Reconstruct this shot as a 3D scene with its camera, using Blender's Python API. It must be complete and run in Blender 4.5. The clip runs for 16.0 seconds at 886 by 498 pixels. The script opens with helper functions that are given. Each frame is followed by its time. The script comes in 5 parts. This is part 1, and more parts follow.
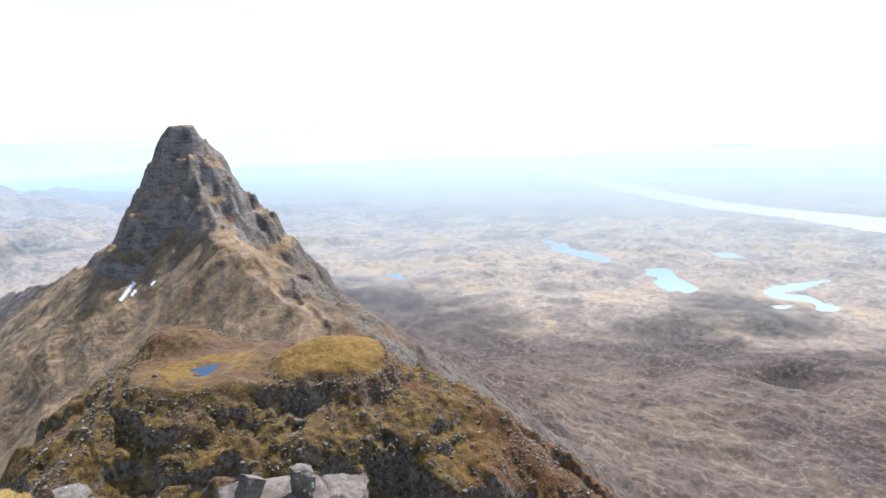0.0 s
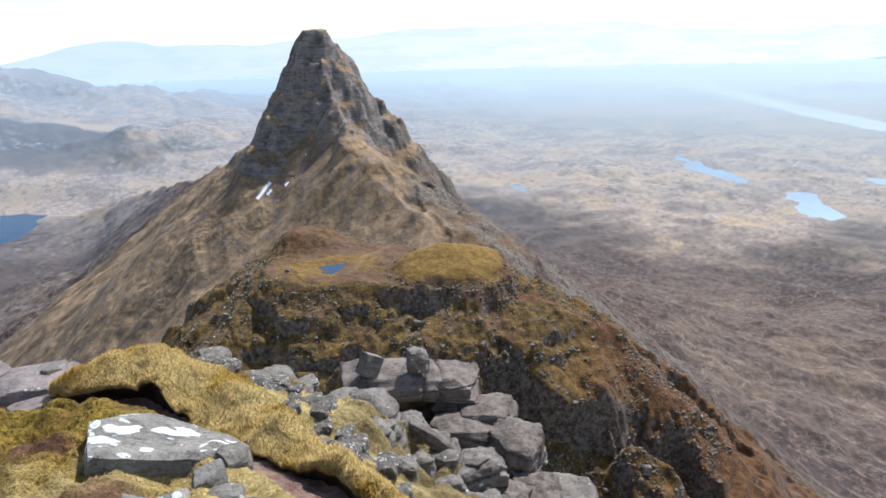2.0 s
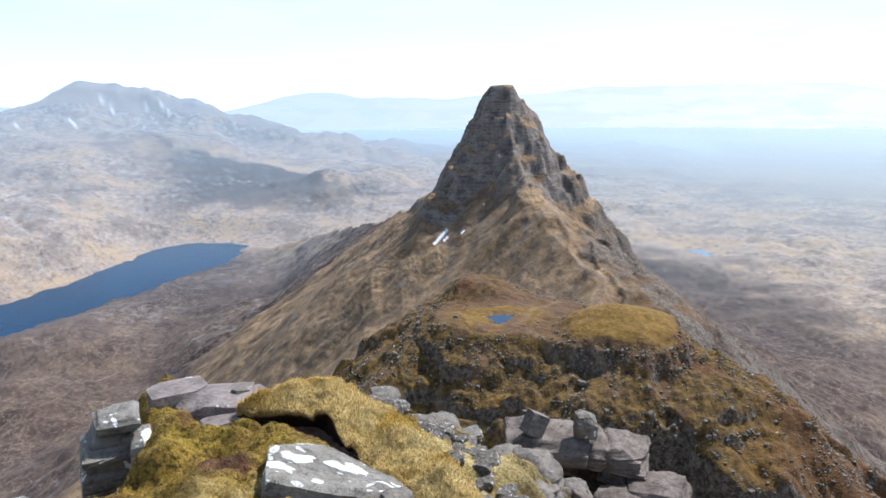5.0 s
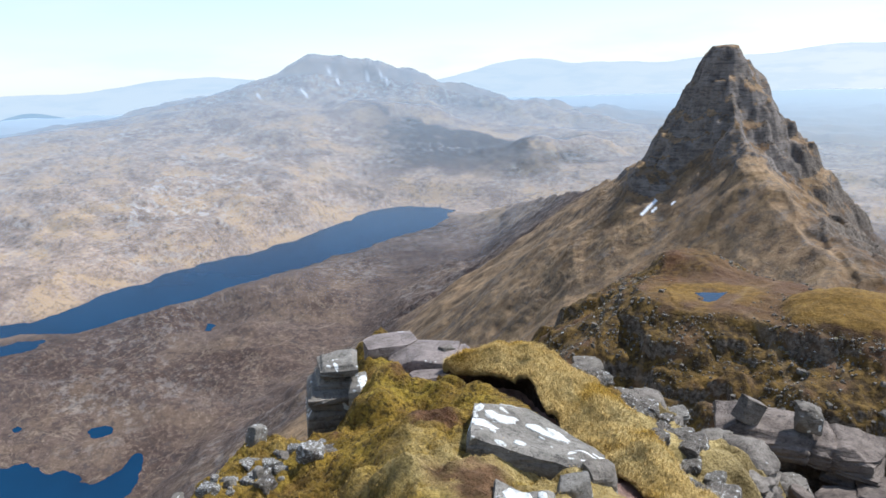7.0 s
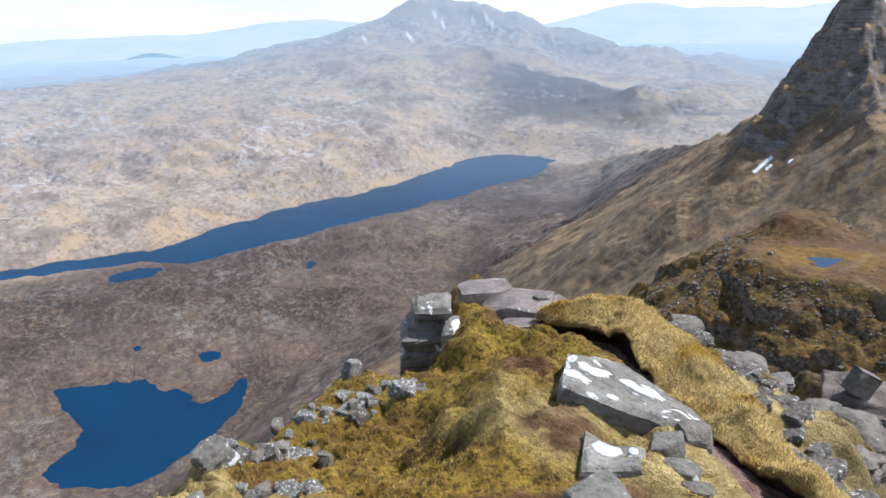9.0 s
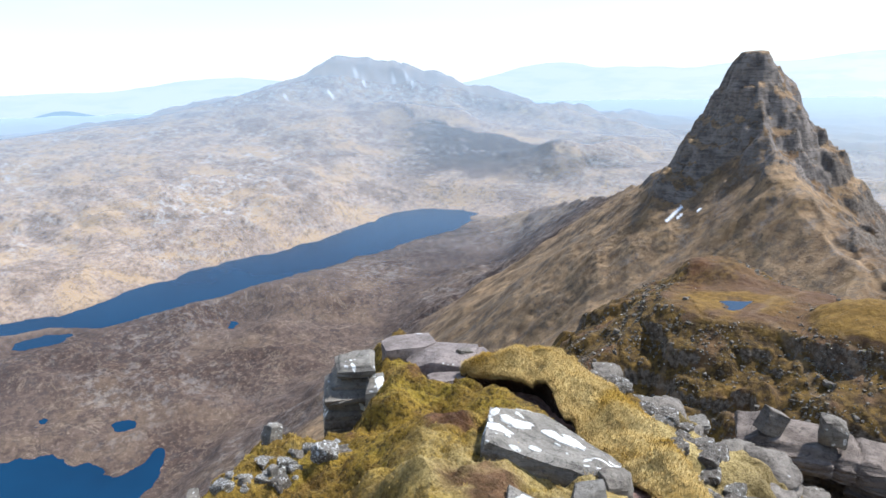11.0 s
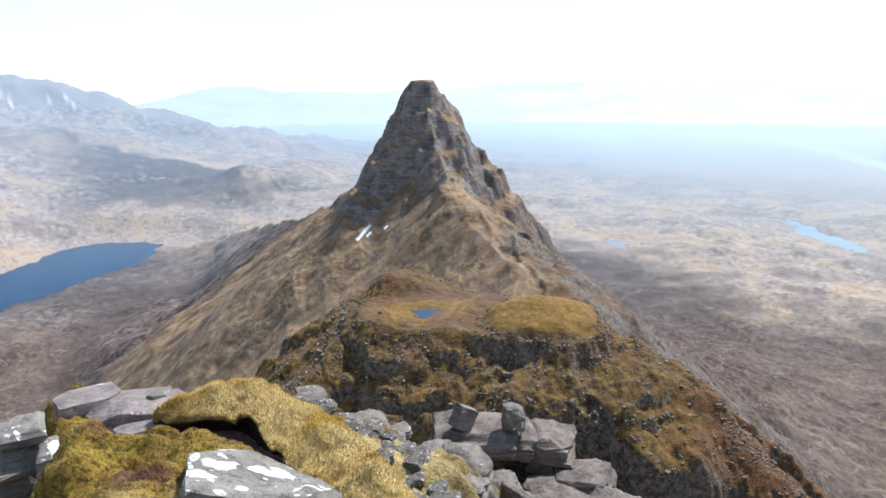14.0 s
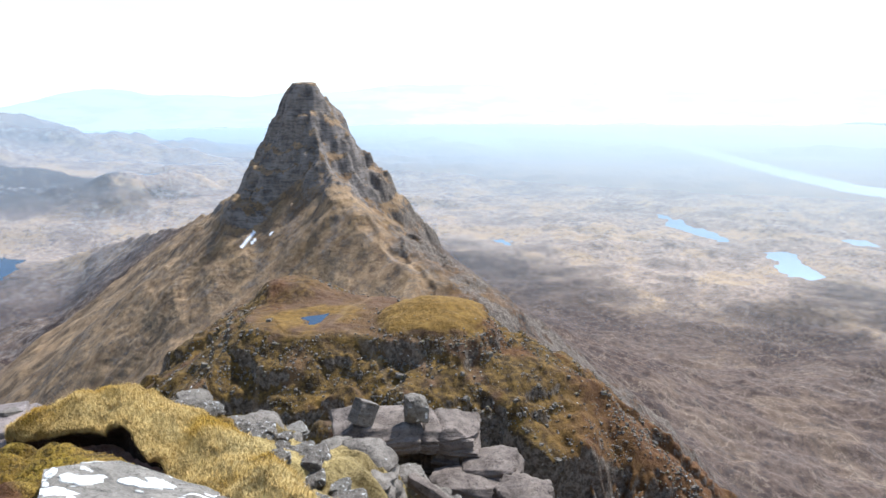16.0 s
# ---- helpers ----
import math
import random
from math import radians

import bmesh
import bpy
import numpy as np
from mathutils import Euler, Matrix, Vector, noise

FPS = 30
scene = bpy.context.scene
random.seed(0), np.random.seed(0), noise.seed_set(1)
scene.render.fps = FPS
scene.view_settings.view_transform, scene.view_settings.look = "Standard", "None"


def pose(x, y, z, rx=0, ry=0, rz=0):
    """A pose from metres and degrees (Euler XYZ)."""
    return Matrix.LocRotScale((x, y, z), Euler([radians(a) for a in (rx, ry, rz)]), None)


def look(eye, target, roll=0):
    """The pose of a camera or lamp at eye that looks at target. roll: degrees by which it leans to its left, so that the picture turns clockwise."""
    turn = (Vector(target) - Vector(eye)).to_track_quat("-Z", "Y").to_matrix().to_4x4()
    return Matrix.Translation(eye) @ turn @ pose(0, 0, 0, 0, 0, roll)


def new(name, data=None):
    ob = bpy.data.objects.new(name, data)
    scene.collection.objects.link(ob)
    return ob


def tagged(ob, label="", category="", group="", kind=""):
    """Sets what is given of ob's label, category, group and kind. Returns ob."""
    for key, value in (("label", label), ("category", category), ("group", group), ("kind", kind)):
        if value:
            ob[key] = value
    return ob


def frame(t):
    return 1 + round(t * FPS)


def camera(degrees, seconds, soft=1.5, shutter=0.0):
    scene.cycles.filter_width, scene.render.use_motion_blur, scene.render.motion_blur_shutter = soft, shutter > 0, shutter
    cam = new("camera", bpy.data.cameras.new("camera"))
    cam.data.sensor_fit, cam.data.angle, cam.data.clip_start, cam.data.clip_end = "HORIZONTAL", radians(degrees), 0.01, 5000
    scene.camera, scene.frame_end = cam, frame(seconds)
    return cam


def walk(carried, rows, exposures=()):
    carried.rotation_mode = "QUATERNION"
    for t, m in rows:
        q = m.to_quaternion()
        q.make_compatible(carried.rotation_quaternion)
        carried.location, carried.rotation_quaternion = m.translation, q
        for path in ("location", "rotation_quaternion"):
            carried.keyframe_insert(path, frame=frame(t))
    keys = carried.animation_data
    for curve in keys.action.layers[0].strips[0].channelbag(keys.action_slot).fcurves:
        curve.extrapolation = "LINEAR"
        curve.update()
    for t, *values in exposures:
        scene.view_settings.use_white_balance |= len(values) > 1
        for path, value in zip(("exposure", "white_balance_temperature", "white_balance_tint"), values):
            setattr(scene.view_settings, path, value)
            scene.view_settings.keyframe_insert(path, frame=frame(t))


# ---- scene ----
# A hazy spring day on a mountain ridge: eye level is z = 0, the moors lie 550 m below.
cam = camera(63.83, 16.0, 1.6)
PATH = [
    (0.0, pose(0.079, 0.058, 0.122, 80.46, 0, 0.54) @ pose(0, 0, 0, 0, 0, -2.55)),
    (0.5, pose(0.090, 0.036, 0.066, 84.00, 0, 1.04) @ pose(0, 0, 0, 0, 0, -2.10)),
    (0.8, look((0.135, -0.008, 0.008), (0.078, 1.966, -0.311), -2.2)),
    (1.0, pose(0.123, 0.002, 0.001, 79.00, 0, 3.00) @ pose(0, 0, 0, 0, 0, -2.11)),
    (1.5, pose(0.117, -0.014, 0.007, 75.98, 0, 9.01) @ pose(0, 0, 0, 0, 0, -2.08)),
    (2.0, pose(0.110, -0.031, 0.006, 73.71, 0, 10.83) @ pose(0, 0, 0, 0, 0, -2.00)),
    (2.5, pose(0.088, -0.004, -0.001, 73.07, 0, 16.02) @ pose(0, 0, 0, 0, 0, -2.50)),
    (3.0, pose(0.081, 0.001, 0.000, 73.14, 0, 18.91) @ pose(0, 0, 0, 0, 0, -2.31)),
    (3.5, pose(0.078, 0.005, -0.006, 73.45, 0, 20.23) @ pose(0, 0, 0, 0, 0, -2.25)),
    (3.7, pose(0.083, 0.004, -0.001, 74.01, 0, 20.73) @ pose(0, 0, 0, 0, 0, -2.22)),
    (5.8, pose(0.014, 0.011, 0.008, 79.74, 0, 30.83) @ pose(0, 0, 0, 0, 0, -1.03)),
    (6.0, pose(0.012, 0.010, 0.008, 79.29, 0, 33.13) @ pose(0, 0, 0, 0, 0, -1.64)),
    (6.5, pose(0.009, 0.007, 0.003, 77.91, 0, 38.16) @ pose(0, 0, 0, 0, 0, -2.12)),
    (7.0, pose(-0.000, 0.000, 0.000, 76.03, 0, 41.51) @ pose(0, 0, 0, 0, 0, -2.07)),
    (7.5, pose(-0.014, 0.005, -0.006, 74.60, 0, 43.27) @ pose(0, 0, 0, 0, 0, -1.79)),
    (8.0, pose(-0.015, -0.005, -0.008, 73.75, 0, 46.59) @ pose(0, 0, 0, 0, 0, -2.19)),
    (8.5, pose(-0.025, 0.003, -0.016, 72.02, 0, 48.49) @ pose(0, 0, 0, 0, 0, -1.91)),
    (8.7, pose(-0.035, 0.016, -0.025, 71.77, 0, 49.58) @ pose(0, 0, 0, 0, 0, -1.71)),
    (10.8, look((0.014, 0.009, 0.003), (-1.395, 1.341, -0.488), -0.4)),
    (11.0, pose(0.001, 0.033, -0.011, 76.30, 0, 43.37) @ pose(0, 0, 0, 0, 0, -1.42)),
    (11.5, pose(0.008, 0.057, -0.024, 76.12, 0, 35.87) @ pose(0, 0, 0, 0, 0, -0.77)),
    (12.0, pose(0.005, 0.092, -0.017, 76.89, 0, 30.21) @ pose(0, 0, 0, 0, 0, -0.81)),
    (12.5, pose(0.009, 0.096, -0.007, 78.53, 0, 26.31) @ pose(0, 0, 0, 0, 0, -0.07)),
    (13.0, pose(0.002, 0.105, -0.009, 79.93, 0, 25.47) @ pose(0, 0, 0, 0, 0, -0.48)),
    (13.5, pose(0.017, 0.072, -0.001, 79.55, 0, 21.89) @ pose(0, 0, 0, 0, 0, -0.29)),
    (14.0, pose(-0.003, 0.069, -0.013, 77.80, 0, 18.53) @ pose(0, 0, 0, 0, 0, -0.36)),
    (14.5, pose(-0.004, 0.132, -0.046, 76.34, 0, 19.66) @ pose(0, 0, 0, 0, 0, 0.86)),
    (15.0, pose(-0.009, 0.237, -0.102, 76.57, 0, 19.73) @ pose(0, 0, 0, 0, 0, 1.90)),
    (15.5, pose(-0.060, 0.254, -0.160, 79.13, 0, 15.36) @ pose(0, 0, 0, 0, 0, -2.65)),
    (16.0, pose(-0.128, 0.320, -0.231, 77.93, 0, 9.39) @ pose(0, 0, 0, 0, 0, -0.54)),
]
walk(cam, PATH, [(t, stops, 6150, 9) for t, stops in ((0.0, 0.75), (1.0, 0.48), (2.0, 0.46), (3.5, 0.48), (6.0, 0.40), (7.5, 0.28), (8.5, 0.34), (11.0, 0.54), (12.5, 0.64), (14.5, 0.58), (16.0, 0.64))])

# ---- world, sun, exposure ----
SUN_AZ, SUN_EL = -26.0, 53.0          # azimuth counted to the left from +y
world = bpy.data.worlds.new("sky")
scene.world = world
world.use_nodes = True
wn, wl = world.node_tree.nodes, world.node_tree.links
wn.clear()
w_out = wn.new("ShaderNodeOutputWorld")
w_bg = wn.new("ShaderNodeBackground")
w_sky = wn.new("ShaderNodeTexSky")
w_sky.sky_type = "NISHITA"
w_sky.sun_disc = False
w_sky.sun_elevation = radians(SUN_EL)
w_sky.sun_rotation = radians(-SUN_AZ)
w_sky.altitude = 600
w_sky.air_density, w_sky.dust_density, w_sky.ozone_density = 1.0, 0.4, 1.5
w_bg.inputs["Strength"].default_value = 0.15
# thin high cloud: a whitish veil, denser in places
w_co = wn.new("ShaderNodeTexCoord")
w_map = wn.new("ShaderNodeMapping")
w_map.inputs["Scale"].default_value = (2.0, 2.0, 9.0)
w_no = wn.new("ShaderNodeTexNoise")
w_no.inputs["Scale"].default_value = 2.2
w_no.inputs["Detail"].default_value = 6.0
w_rp = wn.new("ShaderNodeMapRange")
w_rp.inputs["From Min"].default_value, w_rp.inputs["From Max"].default_value = 0.45, 0.66
w_rp.inputs["To Min"].default_value, w_rp.inputs["To Max"].default_value = 0.55, 0.92
w_mix = wn.new("ShaderNodeMix")
w_mix.data_type = "RGBA"
w_mix.inputs[7].default_value = (4.7, 5.4, 5.9, 1)
wl.new(w_co.outputs["Generated"], w_map.inputs["Vector"])
wl.new(w_map.outputs["Vector"], w_no.inputs["Vector"])
wl.new(w_no.outputs["Fac"], w_rp.inputs["Value"])
w_sep = wn.new("ShaderNodeSeparateXYZ")
w_up = wn.new("ShaderNodeMapRange")
w_up.inputs["From Min"].default_value, w_up.inputs["From Max"].default_value = 0.12, 0.6
w_up.inputs["To Min"].default_value, w_up.inputs["To Max"].default_value = 1.0, 0.15
w_mul = wn.new("ShaderNodeMath")
w_mul.operation = "MULTIPLY"
wl.new(w_co.outputs["Generated"], w_sep.inputs[0])
wl.new(w_sep.outputs["Z"], w_up.inputs["Value"])
wl.new(w_rp.outputs["Result"], w_mul.inputs[0])
wl.new(w_up.outputs["Result"], w_mul.inputs[1])
wl.new(w_mul.outputs[0], w_mix.inputs[0])
wl.new(w_sky.outputs["Color"], w_mix.inputs[6])
wl.new(w_mix.outputs[2], w_bg.inputs["Color"])
wl.new(w_bg.outputs["Background"], w_out.inputs["Surface"])

sun = new("sun", bpy.data.lights.new("sun", "SUN"))
sun.data.energy, sun.data.angle, sun.data.color = 5.2, radians(0.6), (1.0, 0.975, 0.95)
sa, se = radians(SUN_AZ), radians(SUN_EL)
sun.matrix_world = look((-300 * math.sin(sa) * math.cos(se), 300 * math.cos(sa) * math.cos(se), 300 * math.sin(se)), (0, 0, 0))


# ---- noise ----
def lattice(ix, iy, iz, seed):
    h = (ix * 374761393 + iy * 668265263 + iz * 2147483647 + seed * 1274126177) & 0xFFFFFFFF
    h = ((h ^ (h >> 13)) * 1274126177) & 0xFFFFFFFF
    return ((h ^ (h >> 16)) & 0xFFFF) / 65535.0


def noise2(x, y, seed=0):
    """Smooth noise from 0 to 1 on arrays."""
    fx, fy = np.floor(x), np.floor(y)
    ix, iy = fx.astype(np.int64), fy.astype(np.int64)
    u, v = x - fx, y - fy
    u, v = u * u * u * (u * (u * 6 - 15) + 10), v * v * v * (v * (v * 6 - 15) + 10)
    a, b = lattice(ix, iy, 0, seed), lattice(ix + 1, iy, 0, seed)
    c, d = lattice(ix, iy + 1, 0, seed), lattice(ix + 1, iy + 1, 0, seed)
    return (a * (1 - u) + b * u) * (1 - v) + (c * (1 - u) + d * u) * v


def fbm(x, y, size, octaves=4, seed=0, gain=0.5):
    """Noise about 0, in -1 to 1, whose largest bumps are size metres wide."""
    total, amp, norm = 0.0, 1.0, 0.0
    c, s = math.cos(0.6), math.sin(0.6)
    x, y = x / size, y / size
    for k in range(octaves):
        total = total + amp * (noise2(x, y, seed + 17 * k) * 2 - 1)
        norm += amp
        amp *= gain
        x, y = (c * x - s * y) * 2.03 + 5.3, (s * x + c * y) * 2.03 - 1.7
    return total / norm * 1.6


def noise3(p, seed=0):
    f = np.floor(p)
    i = f.astype(np.int64)
    u = p - f
    u = u * u * (3 - 2 * u)
    out = 0.0
    for dx in (0, 1):
        for dy in (0, 1):
            for dz in (0, 1):
                w = (u[:, 0] if dx else 1 - u[:, 0]) * (u[:, 1] if dy else 1 - u[:, 1]) * (u[:, 2] if dz else 1 - u[:, 2])
                out = out + w * lattice(i[:, 0] + dx, i[:, 1] + dy, i[:, 2] + dz, seed)
    return out * 2 - 1


def smooth(a, b, x):
    t = np.clip((x - a) / (b - a), 0, 1)
    return t * t * (3 - 2 * t)


def spot(az, r):
    """x and y of a place r metres off, az degrees to the left of +y."""
    return -r * math.sin(radians(az)), r * math.cos(radians(az))


def spots(pairs):
    return [spot(a, r) for a, r in pairs]


# ---- materials ----
class Mat:
    """A small node-material writer."""

    def __init__(self, name, rough=0.9):
        self.m = bpy.data.materials.new(name)
        self.m.use_nodes = True
        self.n, self.l = self.m.node_tree.nodes, self.m.node_tree.links
        self.b = self.n["Principled BSDF"]
        self.out = self.n["Material Output"]
        self.b.inputs["Roughness"].default_value = rough
        self.b.inputs["Specular IOR Level"].default_value = 0.25

    def put(self, socket, value):
        if hasattr(value, "is_linked"):
            self.l.new(value, socket)
        else:
            socket.default_value = value

    def attr(self, name):
        a = self.n.new("ShaderNodeAttribute")
        a.attribute_name = name
        return a.outputs["Fac"]

    def coords(self, kind="Object", scale=(1, 1, 1)):
        c, m = self.n.new("ShaderNodeTexCoord"), self.n.new("ShaderNodeMapping")
        m.inputs["Scale"].default_value = scale
        self.l.new(c.outputs[kind], m.inputs["Vector"])
        return m.outputs["Vector"]

    def noise(self, vec, scale, detail=5.0, rough=0.6, warp=0.0):
        t = self.n.new("ShaderNodeTexNoise")
        t.inputs["Scale"].default_value, t.inputs["Detail"].default_value = scale, detail
        t.inputs["Roughness"].default_value, t.inputs["Distortion"].default_value = rough, warp
        self.l.new(vec, t.inputs["Vector"])
        return t.outputs["Fac"]

    def ramp(self, value, a, b, lo=0.0, hi=1.0):
        r = self.n.new("ShaderNodeMapRange")
        r.interpolation_type = "SMOOTHSTEP"
        for key, v in (("From Min", a), ("From Max", b), ("To Min", lo), ("To Max", hi)):
            r.inputs[key].default_value = v
        self.l.new(value, r.inputs["Value"])
        return r.outputs["Result"]

    def math(self, op, a, b=0.0):
        k = self.n.new("ShaderNodeMath")
        k.operation = op
        self.put(k.inputs[0], a)
        self.put(k.inputs[1], b)
        return k.outputs[0]

    def mix(self, fac, a, b, mode="MIX"):
        k = self.n.new("ShaderNodeMix")
        k.data_type, k.blend_type = "RGBA", mode
        self.put(k.inputs[0], fac)
        for i, v in ((6, a), (7, b)):
            self.put(k.inputs[i], (*v, 1) if isinstance(v, tuple) and len(v) == 3 else v)
        return k.outputs[2]

    def bump(self, height, strength, distance, before=None):
        k = self.n.new("ShaderNodeBump")
        k.inputs["Strength"].default_value, k.inputs["Distance"].default_value = strength, distance
        self.l.new(height, k.inputs["Height"])
        if before is not None:
            self.l.new(before, k.inputs["Normal"])
        return k.outputs["Normal"]

    def done(self, color, normal=None):
        self.put(self.b.inputs["Base Color"], (*color, 1) if isinstance(color, tuple) and len(color) == 3 else color)
        if normal is not None:
            self.l.new(normal, self.b.inputs["Normal"])
        return self.m


def land_material():
    """Moor, mountain grass, crag, path and snow, by the masks that the land carries."""
    k = Mat("land", 0.95)
    pos = k.coords("Object")
    big, mid, fine = k.noise(pos, 0.006, 6), k.noise(pos, 0.09, 7, 0.7), k.noise(pos, 0.5, 6, 0.7)
    speck = k.noise(pos, 0.13, 11, 0.8)
    pale = k.mix(k.ramp(mid, 0.3, 0.7), (0.23, 0.165, 0.125), (0.43, 0.33, 0.25))
    pale = k.mix(k.ramp(speck, 0.52, 0.57, 0.0, 0.5), pale, (0.12, 0.09, 0.078))
    # dark moor colour: real heather, and cloud shadow painted on plain and far hills
    heath_and_shade = k.mix(k.ramp(mid, 0.32, 0.68), (0.030, 0.019, 0.017), (0.078, 0.050, 0.038))
    heath_and_shade = k.mix(k.ramp(speck, 0.54, 0.57, 0.0, 0.55), heath_and_shade, (0.20, 0.15, 0.12))
    heath_and_shade = k.mix(k.ramp(speck, 0.47, 0.43, 0.0, 0.55), heath_and_shade, (0.018, 0.014, 0.014))
    moor = k.mix(k.attr("heath_and_shade"), pale, heath_and_shade)
    moor = k.mix(k.ramp(big, 0.47, 0.7, 0.0, 0.3), moor, (0.085, 0.065, 0.06))
    patch = k.noise(k.coords("Object", (1, 1, 1)), 0.009, 6, 0.62, 0.5)
    moor = k.mix(k.math("MULTIPLY", k.ramp(patch, 0.5, 0.6, 0.0, 0.75), k.math("SUBTRACT", 1.0, k.attr("heath_and_shade"))), moor, (0.40, 0.28, 0.165))
    moor = k.mix(k.math("MULTIPLY", k.ramp(patch, 0.47, 0.38, 0.0, 0.6), k.math("SUBTRACT", 1.0, k.attr("heath_and_shade"))), moor, (0.16, 0.115, 0.09))
    clump = k.noise(pos, 0.06, 10, 0.78)
    moor = k.mix(k.ramp(clump, 0.54, 0.59, 0.0, 0.5), moor, (0.05, 0.043, 0.043))
    burn = k.math("ABSOLUTE", k.math("SUBTRACT", k.noise(pos, 0.007, 7, 0.6, 0.6), 0.5))
    moor = k.mix(k.ramp(burn, 0.008, 0.002, 0.0, 0.26), moor, (0.33, 0.26, 0.19))
    ooze = k.math("ABSOLUTE", k.math("SUBTRACT", k.noise(pos, 0.013, 7, 0.62, 0.4), 0.47))
    moor = k.mix(k.ramp(ooze, 0.014, 0.004, 0.0, 0.4), moor, (0.03, 0.026, 0.026))
    grass = k.mix(k.ramp(mid, 0.3, 0.7), (0.175, 0.110, 0.060), (0.345, 0.232, 0.132))
    grass = k.mix(k.ramp(fine, 0.45, 0.75, 0.0, 0.6), grass, (0.06, 0.042, 0.025))
    grass = k.mix(k.ramp(k.noise(k.coords("Object", (1, 1, 1.4)), 0.11, 9, 0.8), 0.55, 0.63, 0.0, 0.7), grass, (0.05, 0.044, 0.04))
    grass = k.mix(k.math("MULTIPLY", k.attr("runnels"), k.ramp(fine, 0.35, 0.6, 0.3, 0.75)), grass, (0.075, 0.055, 0.038))
    rust = k.mix(k.ramp(fine, 0.3, 0.7), (0.055, 0.024, 0.010), (0.13, 0.062, 0.022))
    gold = k.mix(k.ramp(fine, 0.3, 0.75), (0.105, 0.058, 0.012), (0.225, 0.132, 0.028))
    col = k.mix(k.attr("hill"), moor, grass)
    col = k.mix(k.attr("rust"), col, rust)
    col = k.mix(k.attr("gold"), col, gold)
    ling = k.mix(k.ramp(fine, 0.35, 0.7), (0.026, 0.016, 0.007), (0.165, 0.098, 0.022))
    col = k.mix(k.attr("ling"), col, ling)
    joint = k.noise(k.coords("Object", (1, 1, 0.35)), 0.16, 8, 0.7, 0.6)
    bed = k.noise(k.coords("Object", (0.4, 0.4, 1.3)), 0.17, 8, 0.72, 0.8)
    streak = k.math("MULTIPLY", k.math("ADD", joint, bed), 0.5)
    rock = k.mix(k.ramp(streak, 0.36, 0.62), (0.072, 0.063, 0.058), (0.235, 0.203, 0.180))
    thin = k.noise(k.coords("Object", (0.22, 0.22, 2.2)), 0.42, 6, 0.7, 0.5)
    rock = k.mix(k.ramp(thin, 0.51, 0.59, 0.0, 0.5), rock, (0.040, 0.035, 0.033))
    rock = k.mix(k.ramp(k.noise(pos, 0.33, 7, 0.75), 0.55, 0.62, 0.0, 0.6), rock, (0.16, 0.108, 0.058))
    rock = k.mix(k.ramp(bed, 0.55, 0.66, 0.0, 0.45), rock, (0.105, 0.082, 0.055))
    pale_rock = k.mix(k.ramp(fine, 0.3, 0.7), (0.27, 0.25, 0.235), (0.52, 0.49, 0.46))
    slab = k.ramp(k.noise(pos, 0.05, 10, 0.8), 0.515, 0.56)
    col = k.mix(k.math("MULTIPLY", slab, k.attr("slabs")), col, pale_rock)
    brown = k.mix(k.ramp(k.noise(pos, 0.7, 7, 0.75), 0.36, 0.64), (0.034, 0.025, 0.018), (0.19, 0.155, 0.122))
    rock = k.mix(k.attr("knoll"), rock, brown)
    burst = k.ramp(k.noise(k.coords("Object", (1, 1, 1.5)), 0.085, 10, 0.76), 0.49, 0.55)
    col = k.mix(k.math("MULTIPLY", k.math("MULTIPLY", burst, k.attr("outcrops")), 0.85), col, k.mix(k.ramp(fine, 0.35, 0.65), (0.020, 0.018, 0.017), (0.10, 0.092, 0.083)))
    edge = k.math("ADD", k.attr("rock"), k.math("MULTIPLY", k.math("SUBTRACT", fine, 0.5), 1.3))
    col = k.mix(k.ramp(edge, 0.25, 0.72), col, rock)
    col = k.mix(k.attr("track"), col, (0.34, 0.24, 0.15))
    col = k.mix(k.attr("snow"), col, (0.85, 0.87, 0.9))
    nrm = k.bump(k.noise(pos, 0.03, 9, 0.75), 0.22, 6.0)
    nrm = k.bump(mid, 0.35, 2.5, nrm)
    nrm = k.bump(fine, 0.7, 0.8, nrm)
    nrm = k.bump(thin, 0.5, 0.8, nrm)
    return k.done(col, nrm)


def water_material(name, rough, dark, light):
    k = Mat(name, rough)
    pos = k.coords("Object")
    k.b.inputs["IOR"].default_value = 1.33
    k.b.inputs["Specular IOR Level"].default_value = 0.5
    far = k.ramp(k.noise(pos, 0.004, 3), 0.3, 0.7)
    return k.done(k.mix(far, dark, light), k.bump(k.noise(pos, 0.35, 4), 0.05, 0.4))


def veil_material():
    """Added sheet imitating thin spring haze over the moors: partly see-through, lit by sun and sky."""
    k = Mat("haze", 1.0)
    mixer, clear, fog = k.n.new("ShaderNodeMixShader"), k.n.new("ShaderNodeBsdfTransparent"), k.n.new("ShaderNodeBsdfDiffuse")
    # haze colour painted whiter on the sun's side
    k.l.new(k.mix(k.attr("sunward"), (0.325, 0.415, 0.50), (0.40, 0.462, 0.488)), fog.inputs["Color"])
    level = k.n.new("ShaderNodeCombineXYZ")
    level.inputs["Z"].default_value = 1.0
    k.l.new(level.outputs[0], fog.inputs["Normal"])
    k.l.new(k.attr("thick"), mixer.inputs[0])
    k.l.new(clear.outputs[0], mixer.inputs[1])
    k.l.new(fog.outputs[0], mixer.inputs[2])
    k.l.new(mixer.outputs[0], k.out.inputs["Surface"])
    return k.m


